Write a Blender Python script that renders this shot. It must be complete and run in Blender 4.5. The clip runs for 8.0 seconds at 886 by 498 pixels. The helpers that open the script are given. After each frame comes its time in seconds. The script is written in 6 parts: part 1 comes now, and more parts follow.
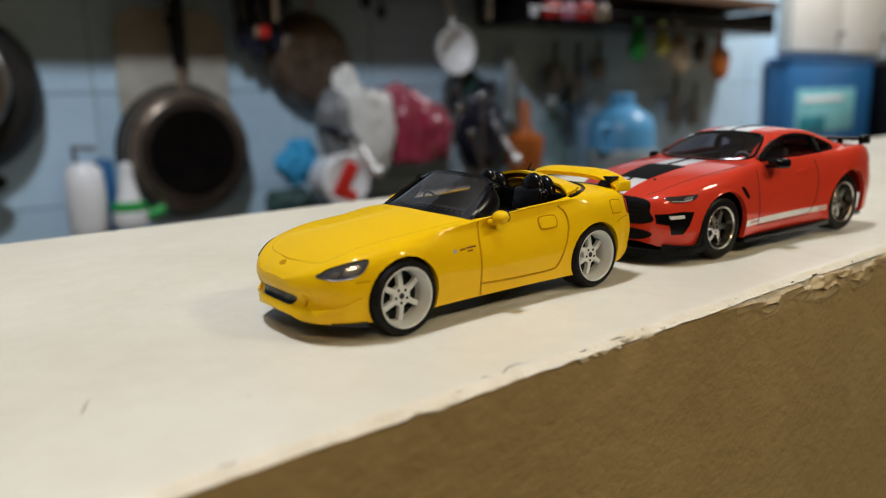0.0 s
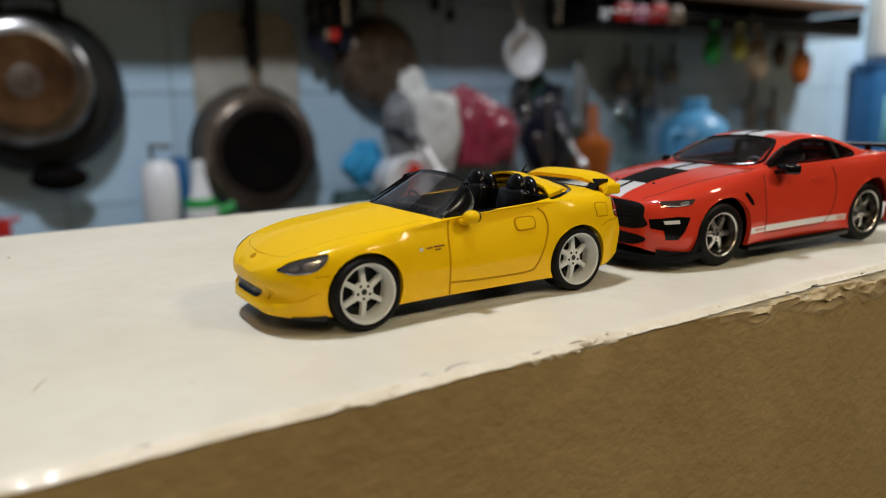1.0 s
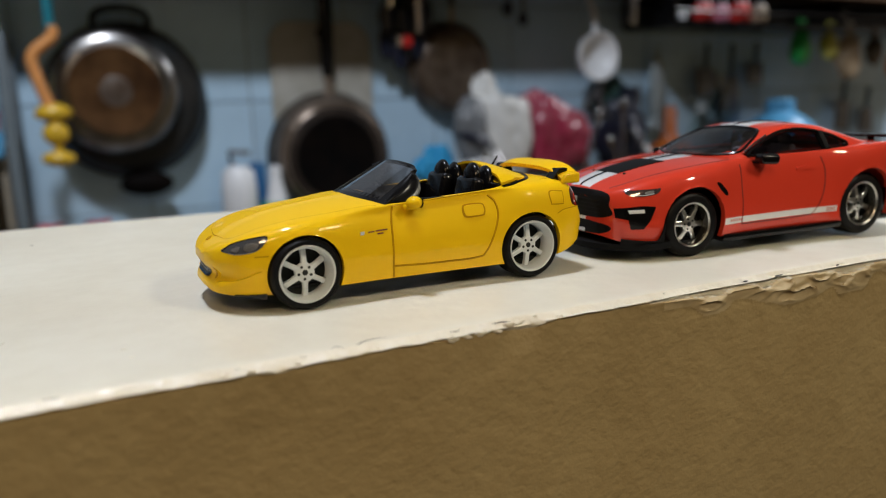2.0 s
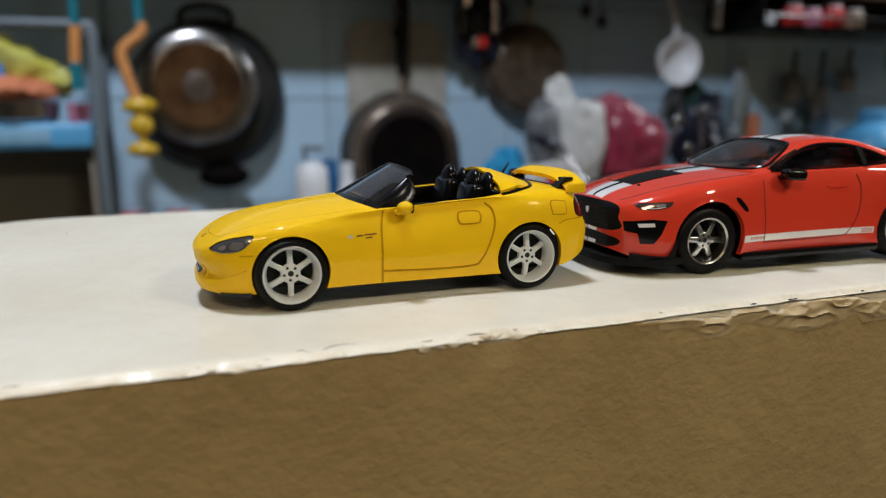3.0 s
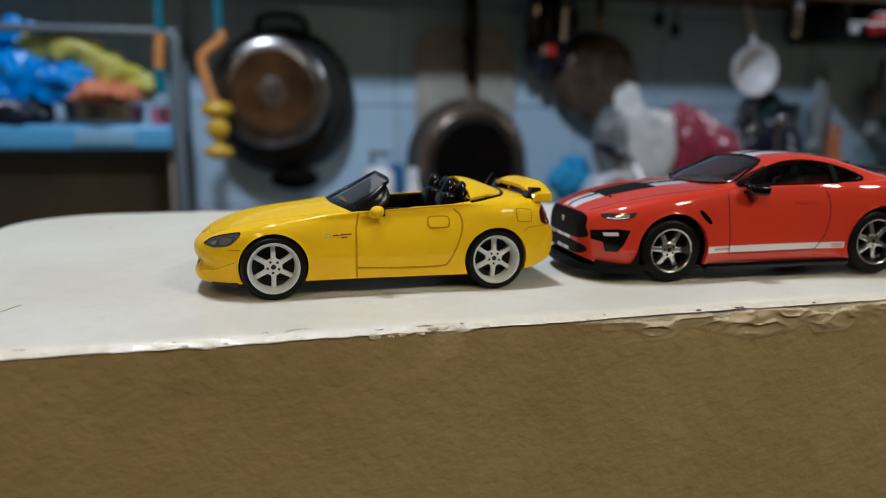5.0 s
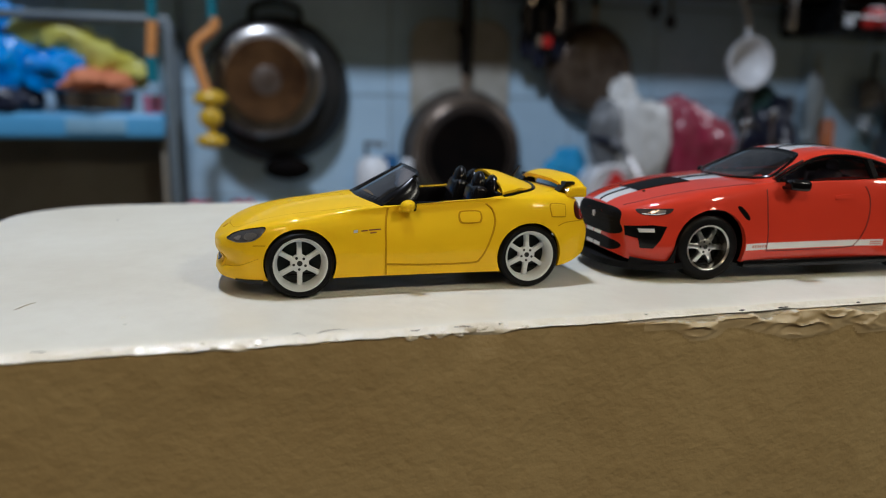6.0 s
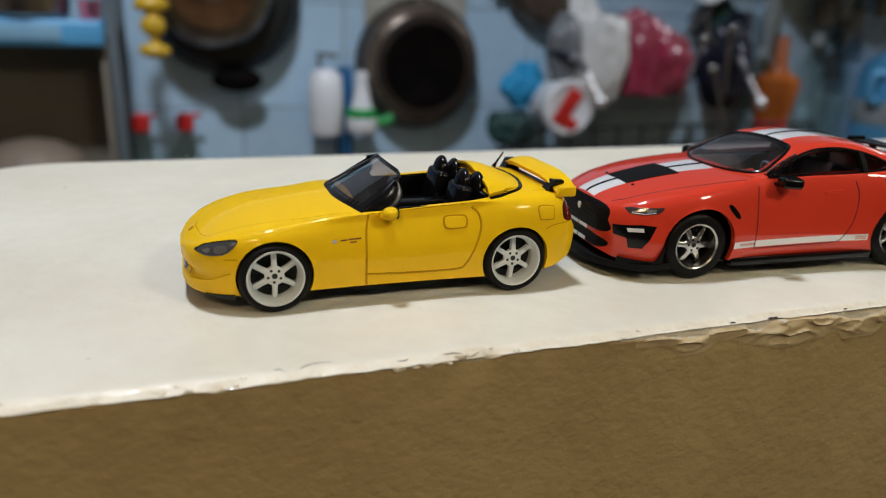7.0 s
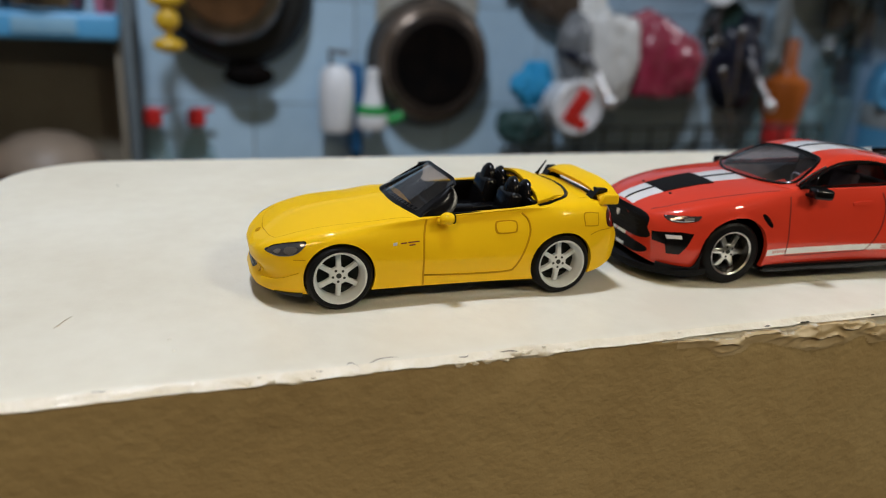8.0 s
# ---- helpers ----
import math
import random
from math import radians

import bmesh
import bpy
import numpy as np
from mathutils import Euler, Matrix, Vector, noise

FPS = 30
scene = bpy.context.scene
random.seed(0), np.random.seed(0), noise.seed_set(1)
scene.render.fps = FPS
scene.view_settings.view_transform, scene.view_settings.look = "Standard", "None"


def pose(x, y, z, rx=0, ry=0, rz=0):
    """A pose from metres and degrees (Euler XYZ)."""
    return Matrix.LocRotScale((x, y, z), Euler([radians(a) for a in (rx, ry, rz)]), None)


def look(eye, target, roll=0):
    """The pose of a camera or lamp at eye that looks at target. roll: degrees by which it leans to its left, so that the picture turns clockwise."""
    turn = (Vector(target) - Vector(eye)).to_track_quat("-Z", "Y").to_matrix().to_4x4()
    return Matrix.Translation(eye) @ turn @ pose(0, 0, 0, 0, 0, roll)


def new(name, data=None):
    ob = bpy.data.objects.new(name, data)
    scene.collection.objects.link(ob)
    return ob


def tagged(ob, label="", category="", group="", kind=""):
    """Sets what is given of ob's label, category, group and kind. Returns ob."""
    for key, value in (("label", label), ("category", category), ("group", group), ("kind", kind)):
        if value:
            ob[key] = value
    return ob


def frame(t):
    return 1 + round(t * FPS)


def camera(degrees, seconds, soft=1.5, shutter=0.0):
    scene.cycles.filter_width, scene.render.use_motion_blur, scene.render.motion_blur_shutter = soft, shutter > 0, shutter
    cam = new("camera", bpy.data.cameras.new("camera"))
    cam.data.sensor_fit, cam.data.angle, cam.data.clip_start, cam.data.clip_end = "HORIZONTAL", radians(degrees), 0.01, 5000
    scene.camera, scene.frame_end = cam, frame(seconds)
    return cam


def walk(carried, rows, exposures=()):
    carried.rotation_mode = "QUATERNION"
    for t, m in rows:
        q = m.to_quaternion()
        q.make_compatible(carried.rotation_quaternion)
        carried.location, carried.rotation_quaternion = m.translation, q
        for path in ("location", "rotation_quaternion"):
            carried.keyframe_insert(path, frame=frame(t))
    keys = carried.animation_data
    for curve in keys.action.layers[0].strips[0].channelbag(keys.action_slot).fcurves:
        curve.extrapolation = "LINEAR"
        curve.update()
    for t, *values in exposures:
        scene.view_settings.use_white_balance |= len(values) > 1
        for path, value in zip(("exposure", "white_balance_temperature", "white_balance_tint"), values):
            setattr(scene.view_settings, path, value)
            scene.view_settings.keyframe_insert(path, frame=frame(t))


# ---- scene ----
cam = camera(61.7, 8.0, soft=1.05)
cam.data.dof.use_dof = True
cam.data.dof.focus_distance = 0.118
cam.data.dof.aperture_fstop = 17.0
walk(cam, [
    (0, pose(-0.05436, -0.07851, 0.03145, 90, 0, -37.818) @ pose(0, 0, 0, -11.750, 0, 0) @ pose(0, 0, 0, 0, 0, -1.405)),
    (0.3, pose(-0.05044, -0.08072, 0.03051, 90, 0, -36.013) @ pose(0, 0, 0, -11.663, 0, 0) @ pose(0, 0, 0, 0, 0, -1.368)),
    (0.5, pose(-0.04841, -0.08160, 0.03009, 90, 0, -35.062) @ pose(0, 0, 0, -11.660, 0, 0) @ pose(0, 0, 0, 0, 0, -1.299)),
    (0.8, pose(-0.04519, -0.08467, 0.03090, 90, 0, -33.459) @ pose(0, 0, 0, -11.371, 0, 0) @ pose(0, 0, 0, 0, 0, -1.109)),
    (1, pose(-0.04313, -0.08714, 0.03062, 90, 0, -32.425) @ pose(0, 0, 0, -11.406, 0, 0) @ pose(0, 0, 0, 0, 0, -0.915)),
    (1.2, pose(-0.04055, -0.09026, 0.03024, 90, 0, -31.371) @ pose(0, 0, 0, -11.968, 0, 0) @ pose(0, 0, 0, 0, 0, -0.500)),
    (2.3, pose(-0.02334, -0.10269, 0.02754, 90, 0, -24.804) @ pose(0, 0, 0, -10.550, 0, 0) @ pose(0, 0, 0, 0, 0, -1.632)),
    (2.5, pose(-0.02065, -0.10304, 0.02935, 90, 0, -24.091) @ pose(0, 0, 0, -11.216, 0, 0) @ pose(0, 0, 0, 0, 0, -1.027)),
    (2.8, pose(-0.01761, -0.10359, 0.02836, 90, 0, -21.643) @ pose(0, 0, 0, -11.288, 0, 0) @ pose(0, 0, 0, 0, 0, -0.629)),
    (3, pose(-0.01589, -0.10400, 0.02828, 90, 0, -20.449) @ pose(0, 0, 0, -10.689, 0, 0) @ pose(0, 0, 0, 0, 0, -0.290)),
    (3.2, pose(-0.01374, -0.10470, 0.02805, 90, 0, -19.307) @ pose(0, 0, 0, -10.735, 0, 0) @ pose(0, 0, 0, 0, 0, -0.259)),
    (3.5, pose(-0.01042, -0.10625, 0.02757, 90, 0, -18.192) @ pose(0, 0, 0, -10.586, 0, 0) @ pose(0, 0, 0, 0, 0, -0.130)),
    (3.8, pose(-0.00833, -0.11186, 0.02884, 90, 0, -16.624) @ pose(0, 0, 0, -10.500, 0, 0) @ pose(0, 0, 0, 0, 0, -0.305)),
    (4, pose(-0.00735, -0.11456, 0.02976, 90, 0, -15.704) @ pose(0, 0, 0, -10.448, 0, 0) @ pose(0, 0, 0, 0, 0, -0.244)),
    (4.2, pose(-0.00650, -0.11737, 0.03034, 90, 0, -15.462) @ pose(0, 0, 0, -10.336, 0, 0) @ pose(0, 0, 0, 0, 0, -0.059)),
    (4.5, pose(-0.00459, -0.11937, 0.02998, 90, 0, -15.208) @ pose(0, 0, 0, -10.166, 0, 0) @ pose(0, 0, 0, 0, 0, 0.110)),
    (4.7, pose(-0.00309, -0.12014, 0.02975, 90, 0, -15.070) @ pose(0, 0, 0, -10.180, 0, 0) @ pose(0, 0, 0, 0, 0, 0.265)),
    (5.8, pose(-0.00823, -0.11579, 0.02958, 90, 0, -14.868) @ pose(0, 0, 0, -10.598, 0, 0) @ pose(0, 0, 0, 0, 0, 0.985)),
    (6, pose(-0.00903, -0.11344, 0.02951, 90, 0, -15.633) @ pose(0, 0, 0, -10.899, 0, 0) @ pose(0, 0, 0, 0, 0, 0.894)),
    (6.2, pose(-0.01035, -0.11172, 0.02929, 90, 0, -16.473) @ pose(0, 0, 0, -10.822, 0, 0) @ pose(0, 0, 0, 0, 0, 1.010)),
    (6.5, pose(-0.01046, -0.10946, 0.03176, 90, 0, -17.361) @ pose(0, 0, 0, -12.095, 0, 0) @ pose(0, 0, 0, 0, 0, 0.843)),
    (6.7, pose(-0.01151, -0.10697, 0.03673, 90, 0, -18.141) @ pose(0, 0, 0, -14.137, 0, 0) @ pose(0, 0, 0, 0, 0, 1.240)),
    (7, pose(-0.01097, -0.10238, 0.04270, 90, 0, -19.531) @ pose(0, 0, 0, -17.827, 0, 0) @ pose(0, 0, 0, 0, 0, 2.064)),
    (7.2, pose(-0.01191, -0.09990, 0.04486, 90, 0, -20.205) @ pose(0, 0, 0, -19.318, 0, 0) @ pose(0, 0, 0, 0, 0, 2.629)),
    (7.5, pose(-0.01603, -0.09884, 0.04517, 90, 0, -20.659) @ pose(0, 0, 0, -19.518, 0, 0) @ pose(0, 0, 0, 0, 0, 3.278)),
    (7.8, pose(-0.01952, -0.10381, 0.04591, 90, 0, -19.478) @ pose(0, 0, 0, -18.593, 0, 0) @ pose(0, 0, 0, 0, 0, 3.049)),
    (8, pose(-0.02047, -0.10589, 0.04545, 90, 0, -19.225) @ pose(0, 0, 0, -18.067, 0, 0) @ pose(0, 0, 0, 0, 0, 2.843)),
], exposures=[(0, 0.0, 6280, 10), (1.2, 0.0, 6230, 10), (2.5, 0.07, 5950, 10), (3.7, 0.08, 5800, 10), (4.0, -0.04, 5700, 10), (6.0, -0.1, 5650, 10), (6.5, -0.12, 5650, 10), (7.0, 0.0, 5950, 10), (8.0, 0.0, 5950, 10)])

# ---- light: a ceiling lamp over the half wall, added front and kitchen-end lights ----
world = bpy.data.worlds.new("world")
scene.world = world
world.use_nodes = True
world.node_tree.nodes["Background"].inputs[0].default_value = (0.9, 0.85, 0.75, 1)
world.node_tree.nodes["Background"].inputs[1].default_value = 0.004
lamp_data = bpy.data.lights.new("ceiling_lamp_light", "AREA")
lamp_data.shape, lamp_data.size, lamp_data.energy = "DISK", 0.16, 20.2
lamp_data.color = (0.928, 0.952, 1.0)
lamp_light = new("ceiling_lamp_light", lamp_data)
lamp_light.matrix_world = pose(-0.12, 0.14, 1.36, 38)
# Front-room light, inferred, split into two unseen fills narrowed to the half wall
for lamp_x, aim_x, power, tint in ((-0.42, -0.02, 0.385, (1.0, 0.70, 0.38)), (0.52, 0.14, 0.62, (1.0, 0.885, 0.645))):
    front_data = bpy.data.lights.new("front_room_fill_light", "AREA")
    front_data.shape, front_data.size, front_data.energy = "DISK", 0.18, power
    front_data.color = tint
    front_data.spread = radians(70)
    front_light = new("front_room_fill_light", front_data)
    front_light.matrix_world = look((lamp_x, -0.72, 0.66), (aim_x, 0, 0))
# Unseen light added to brighten the kitchen's far end
far_data = bpy.data.lights.new("kitchen_end_light", "AREA")
far_data.shape, far_data.size, far_data.energy = "DISK", 0.2, 30
far_data.color = (1.0, 0.98, 0.96)
far_light = new("kitchen_end_light", far_data)
far_light.matrix_world = look((2.5, 0.65, 1.25), (2.9, 1.3, -0.1))
scene.view_settings.exposure = 0.0

# ---- materials ----
def material(name, base, rough=0.5, metal=0.0, vary=None, scale=40.0, bump=0.0, bump_scale=200.0, coat=0.0, spec=0.5, random_tone=0.0, detail=4.0, coat_rough=0.04):
    """A principled material: two noises mix base and vary, another gives relief."""
    mat = bpy.data.materials.new(name)
    mat.use_nodes = True
    nodes, links = mat.node_tree.nodes, mat.node_tree.links
    shader = nodes["Principled BSDF"]
    shader.inputs["Base Color"].default_value = (*base, 1)
    shader.inputs["Roughness"].default_value = rough
    shader.inputs["Metallic"].default_value = metal
    shader.inputs["Coat Weight"].default_value = coat
    shader.inputs["Coat Roughness"].default_value = coat_rough
    shader.inputs["Specular IOR Level"].default_value = spec
    place = nodes.new("ShaderNodeTexCoord")
    if vary:
        big = nodes.new("ShaderNodeTexNoise")
        big.inputs["Scale"].default_value, big.inputs["Detail"].default_value = scale, detail
        links.new(place.outputs["Object"], big.inputs["Vector"])
        fine = nodes.new("ShaderNodeTexNoise")
        fine.inputs["Scale"].default_value, fine.inputs["Detail"].default_value = scale * 9, 3
        links.new(place.outputs["Object"], fine.inputs["Vector"])
        add = nodes.new("ShaderNodeMath")
        add.operation = "MULTIPLY_ADD"
        add.inputs[1].default_value = 0.35
        links.new(fine.outputs["Fac"], add.inputs[0])
        links.new(big.outputs["Fac"], add.inputs[2])
        ramp = nodes.new("ShaderNodeValToRGB")
        ramp.color_ramp.elements[0].position, ramp.color_ramp.elements[0].color = 0.5, (*base, 1)
        ramp.color_ramp.elements[1].position, ramp.color_ramp.elements[1].color = 0.85, (*vary, 1)
        links.new(add.outputs[0], ramp.inputs[0])
        last = ramp.outputs[0]
        if random_tone:
            info, tone = nodes.new("ShaderNodeObjectInfo"), nodes.new("ShaderNodeHueSaturation")
            scaled = nodes.new("ShaderNodeMapRange")
            scaled.inputs["To Min"].default_value, scaled.inputs["To Max"].default_value = 1 - random_tone, 1 + random_tone
            links.new(info.outputs["Random"], scaled.inputs["Value"])
            links.new(scaled.outputs[0], tone.inputs["Value"])
            links.new(last, tone.inputs["Color"])
            last = tone.outputs[0]
        links.new(last, shader.inputs["Base Color"])
    if bump:
        relief = nodes.new("ShaderNodeTexNoise")
        relief.inputs["Scale"].default_value, relief.inputs["Detail"].default_value = bump_scale, 5
        links.new(place.outputs["Object"], relief.inputs["Vector"])
        node = nodes.new("ShaderNodeBump")
        node.inputs["Strength"].default_value = 1.0
        node.inputs["Distance"].default_value = bump
        links.new(relief.outputs["Fac"], node.inputs["Height"])
        links.new(node.outputs[0], shader.inputs["Normal"])
    return mat


def thin_glass(name, tint, gloss=0.6, least=0.06):
    """A thin pane: tinted see-through with a mirror gloss that grows at grazing angles."""
    mat = bpy.data.materials.new(name)
    mat.use_nodes = True
    nodes, links = mat.node_tree.nodes, mat.node_tree.links
    nodes.remove(nodes["Principled BSDF"])
    clear, shine, mix, weight = (nodes.new(k) for k in ("ShaderNodeBsdfTransparent", "ShaderNodeBsdfGlossy", "ShaderNodeMixShader", "ShaderNodeLayerWeight"))
    power, scale = nodes.new("ShaderNodeMath"), nodes.new("ShaderNodeMath")
    clear.inputs["Color"].default_value = (*tint, 1)
    shine.inputs["Roughness"].default_value = 0.03
    weight.inputs["Blend"].default_value = 0.5
    power.operation, scale.operation = "POWER", "MULTIPLY_ADD"
    power.inputs[1].default_value = 4.0
    scale.inputs[1].default_value, scale.inputs[2].default_value = gloss, least
    links.new(weight.outputs["Facing"], power.inputs[0])
    links.new(power.outputs[0], scale.inputs[0])
    links.new(scale.outputs[0], mix.inputs[0])
    links.new(clear.outputs[0], mix.inputs[1])
    links.new(shine.outputs[0], mix.inputs[2])
    links.new(mix.outputs[0], nodes["Material Output"].inputs["Surface"])
    return mat


M_CREAM = material("cream_gloss_paint", (0.735, 0.71, 0.605), 0.4, vary=(0.645, 0.61, 0.505), scale=25, bump=0.0005, bump_scale=90, coat=0.1)
def add_relief(mat, stretch, scale, depth, detail=3.0):
    """A second relief over the first, stretched along the axes."""
    nodes, links = mat.node_tree.nodes, mat.node_tree.links
    shader = nodes["Principled BSDF"]
    place, mapped, grain, node = (nodes.new(k) for k in ("ShaderNodeTexCoord", "ShaderNodeMapping", "ShaderNodeTexNoise", "ShaderNodeBump"))
    mapped.inputs["Scale"].default_value = stretch
    grain.inputs["Scale"].default_value, grain.inputs["Detail"].default_value = scale, detail
    node.inputs["Distance"].default_value = depth
    links.new(place.outputs["Object"], mapped.inputs["Vector"])
    links.new(mapped.outputs[0], grain.inputs["Vector"])
    links.new(grain.outputs["Fac"], node.inputs["Height"])
    if shader.inputs["Normal"].links:
        links.new(shader.inputs["Normal"].links[0].from_socket, node.inputs["Normal"])
    links.new(node.outputs[0], shader.inputs["Normal"])


add_relief(M_CREAM, (0.5, 1.0, 1.0), 420, 0.00007)
M_CHIP = material("cream_paint_edge", (0.75, 0.70, 0.58), 0.42, vary=(0.66, 0.60, 0.47), scale=160, bump=0.0006, bump_scale=420, coat=0.12)
M_TAN = material("tan_wall_paint", (0.415, 0.313, 0.152), 0.48, vary=(0.355, 0.26, 0.121), scale=30, bump=0.00042, bump_scale=260)
add_relief(M_TAN, (0.9, 1.0, 1.1), 720, 0.00022)
M_TILE = material("pale_blue_glazed_tile", (0.49, 0.66, 0.79), 0.25, vary=(0.42, 0.58, 0.71), scale=6, bump=0.0004, bump_scale=20, random_tone=0.05)
M_GROUT = material("grey_grout", (0.30, 0.32, 0.33), 0.9, vary=(0.2, 0.21, 0.22), scale=30)
M_PLASTER = material("grey_bare_plaster", (0.56, 0.52, 0.42), 0.7, vary=(0.45, 0.41, 0.31), scale=300)
M_CRACK = material("dark_crack", (0.06, 0.05, 0.04), 0.9)
M_LUMP = material("cream_smeared_plaster", (0.50, 0.40, 0.235), 0.5, vary=(0.44, 0.335, 0.18), scale=260)
M_SCRATCH = material("brown_scratch", (0.50, 0.43, 0.31), 0.7)
M_ROOM = material("warm_cream_wall_paint", (0.36, 0.29, 0.205), 0.8, vary=(0.32, 0.255, 0.18), scale=3)
M_CEIL = material("white_ceiling_paint", (0.46, 0.44, 0.40), 0.85, vary=(0.41, 0.39, 0.355), scale=3)
M_FLOOR = material("brown_floor_tile", (0.25, 0.19, 0.14), 0.4, vary=(0.2, 0.15, 0.1), scale=5)
M_WOOD = material("dark_brown_wood", (0.12, 0.06, 0.03), 0.5, vary=(0.06, 0.03, 0.015), scale=12)
M_YELLOW = material("yellow_car_paint", (0.81, 0.505, 0.0), 0.45, coat=0.28, spec=0.05, coat_rough=0.07, bump=0.00004, bump_scale=330)
M_RED = material("red_car_paint", (0.60, 0.044, 0.019), 0.42, coat=0.9, spec=0.05, coat_rough=0.05, bump=0.00003, bump_scale=300)
M_BLACK = material("black_plastic", (0.0035, 0.0035, 0.004), 0.2, spec=0.28)
M_TYRE = material("black_tyre_rubber", (0.0045, 0.0045, 0.005), 0.45, spec=0.15)
M_WHITE_RIM = material("white_wheel_paint", (0.61, 0.64, 0.65), 0.4)
M_CHROME = material("chrome", (0.8, 0.8, 0.8), 0.12, 1.0)
M_STEEL = material("worn_steel", (0.42, 0.40, 0.38), 0.35, 1.0, vary=(0.25, 0.2, 0.16), scale=20)
M_PANBLACK = material("burnt_black_pan", (0.002, 0.0018, 0.0018), 0.7, vary=(0.006, 0.004, 0.003), scale=25, spec=0.05)
M_WHITEP = material("white_plastic", (0.84, 0.85, 0.86), 0.35, vary=(0.76, 0.77, 0.78), scale=20)
M_BLUEP = material("light_blue_plastic", (0.12, 0.40, 0.68), 0.35, vary=(0.10, 0.34, 0.6), scale=10)
M_BLUEBAG = material("bright_blue_plastic_film", (0.008, 0.20, 0.68), 0.2, vary=(0.02, 0.32, 0.8), scale=30)
M_YELLOWBAG = material("yellow_green_plastic", (0.55, 0.50, 0.06), 0.35, vary=(0.6, 0.58, 0.15), scale=30)
M_TEAL = material("teal_plastic", (0.008, 0.15, 0.20), 0.4, vary=(0.01, 0.18, 0.23), scale=30)
M_REDP = material("red_plastic", (0.62, 0.03, 0.02), 0.35, vary=(0.5, 0.02, 0.02), scale=30)
M_NAVY = material("navy_plastic", (0.005, 0.008, 0.02), 0.3, vary=(0.012, 0.016, 0.035), scale=30)
M_GREEN = material("green_plastic", (0.02, 0.35, 0.06), 0.4, vary=(0.02, 0.28, 0.05), scale=30)
M_GREY = material("grey_metal", (0.2, 0.2, 0.21), 0.4, 0.8, vary=(0.14, 0.14, 0.15), scale=30)
M_PINK = material("pink_plastic", (0.7, 0.25, 0.35), 0.4, vary=(0.6, 0.2, 0.3), scale=30)


# ---- mesh tools (millimetre input where the name says mm) ----
def finish(bm, name, mat, parent=None, label="", smooth=True, mats=None):
    bmesh.ops.recalc_face_normals(bm, faces=bm.faces)
    mesh = bpy.data.meshes.new(name)
    bm.to_mesh(mesh)
    bm.free()
    if smooth:
        mesh.shade_smooth()
        mesh.set_sharp_from_angle(angle=radians(38))
    for m in (mats or [mat]):
        mesh.materials.append(m)
    ob = new(name, mesh)
    if parent:
        ob.parent = parent
    if label:
        tagged(ob, label)
    return ob


def part(name, bm, mat, parent, label="", smooth=True, mats=None):
    return finish(bm, name, mat, parent, label, smooth, mats)


def thing(name, m, label, category, group="", kind=""):
    ob = new(name)
    ob.matrix_world = m
    ob.empty_display_size = 0.02
    return tagged(ob, label, category, group, kind)


def box_bm(x0, x1, y0, y1, z0, z1, bevel=0.0, segments=2):
    bm = bmesh.new()
    bmesh.ops.create_cube(bm, size=1)
    for v in bm.verts:
        v.co = Vector(((x0 + x1) / 2 + v.co.x * (x1 - x0), (y0 + y1) / 2 + v.co.y * (y1 - y0), (z0 + z1) / 2 + v.co.z * (z1 - z0)))
    if bevel:
        bmesh.ops.bevel(bm, geom=bm.edges[:], offset=bevel, segments=segments, affect="EDGES", profile=0.5)
    return bm


def lathe_bm(profile, n=40, axis="z", closed=False):
    """Revolves (r, h) pairs about an axis."""
    bm = bmesh.new()
    rings = []
    for r, h in profile:
        ring = []
        if r < 1e-7:
            p = {"z": (0, 0, h), "y": (0, h, 0), "x": (h, 0, 0)}[axis]
            ring = [bm.verts.new(p)] * n
        else:
            for i in range(n):
                a = 2 * math.pi * i / n
                c, s = r * math.cos(a), r * math.sin(a)
                ring.append(bm.verts.new({"z": (c, s, h), "y": (c, h, s), "x": (h, c, s)}[axis]))
        rings.append(ring)
    pairs = list(zip(rings, rings[1:])) + ([(rings[-1], rings[0])] if closed else [])
    for a, b in pairs:
        for i in range(n):
            vs = []
            for v in (a[i], a[(i + 1) % n], b[(i + 1) % n], b[i]):
                if v not in vs:
                    vs.append(v)
            if len(vs) > 2:
                bm.faces.new(vs)
    return bm


def tube_bm(points, radius, n=8, caps=True, flat=1.0, radii=None):
    """A tube along points; flat squeezes it along its binormal."""
    bm = bmesh.new()
    pts = [Vector(p) for p in points]
    rings, up = [], None
    for i, p in enumerate(pts):
        d = (pts[min(i + 1, len(pts) - 1)] - pts[max(i - 1, 0)]).normalized()
        if up is None:
            up = d.orthogonal().normalized()
        up = (up - d * up.dot(d)).normalized()
        side = d.cross(up)
        r = radii[i] if radii else radius
        rings.append([bm.verts.new(p + up * (r * math.cos(2 * math.pi * k / n)) + side * (r * flat * math.sin(2 * math.pi * k / n))) for k in range(n)])
    for a, b in zip(rings, rings[1:]):
        for k in range(n):
            bm.faces.new((a[k], a[(k + 1) % n], b[(k + 1) % n], b[k]))
    if caps:
        bm.faces.new(rings[0]), bm.faces.new(rings[-1])
    return bm


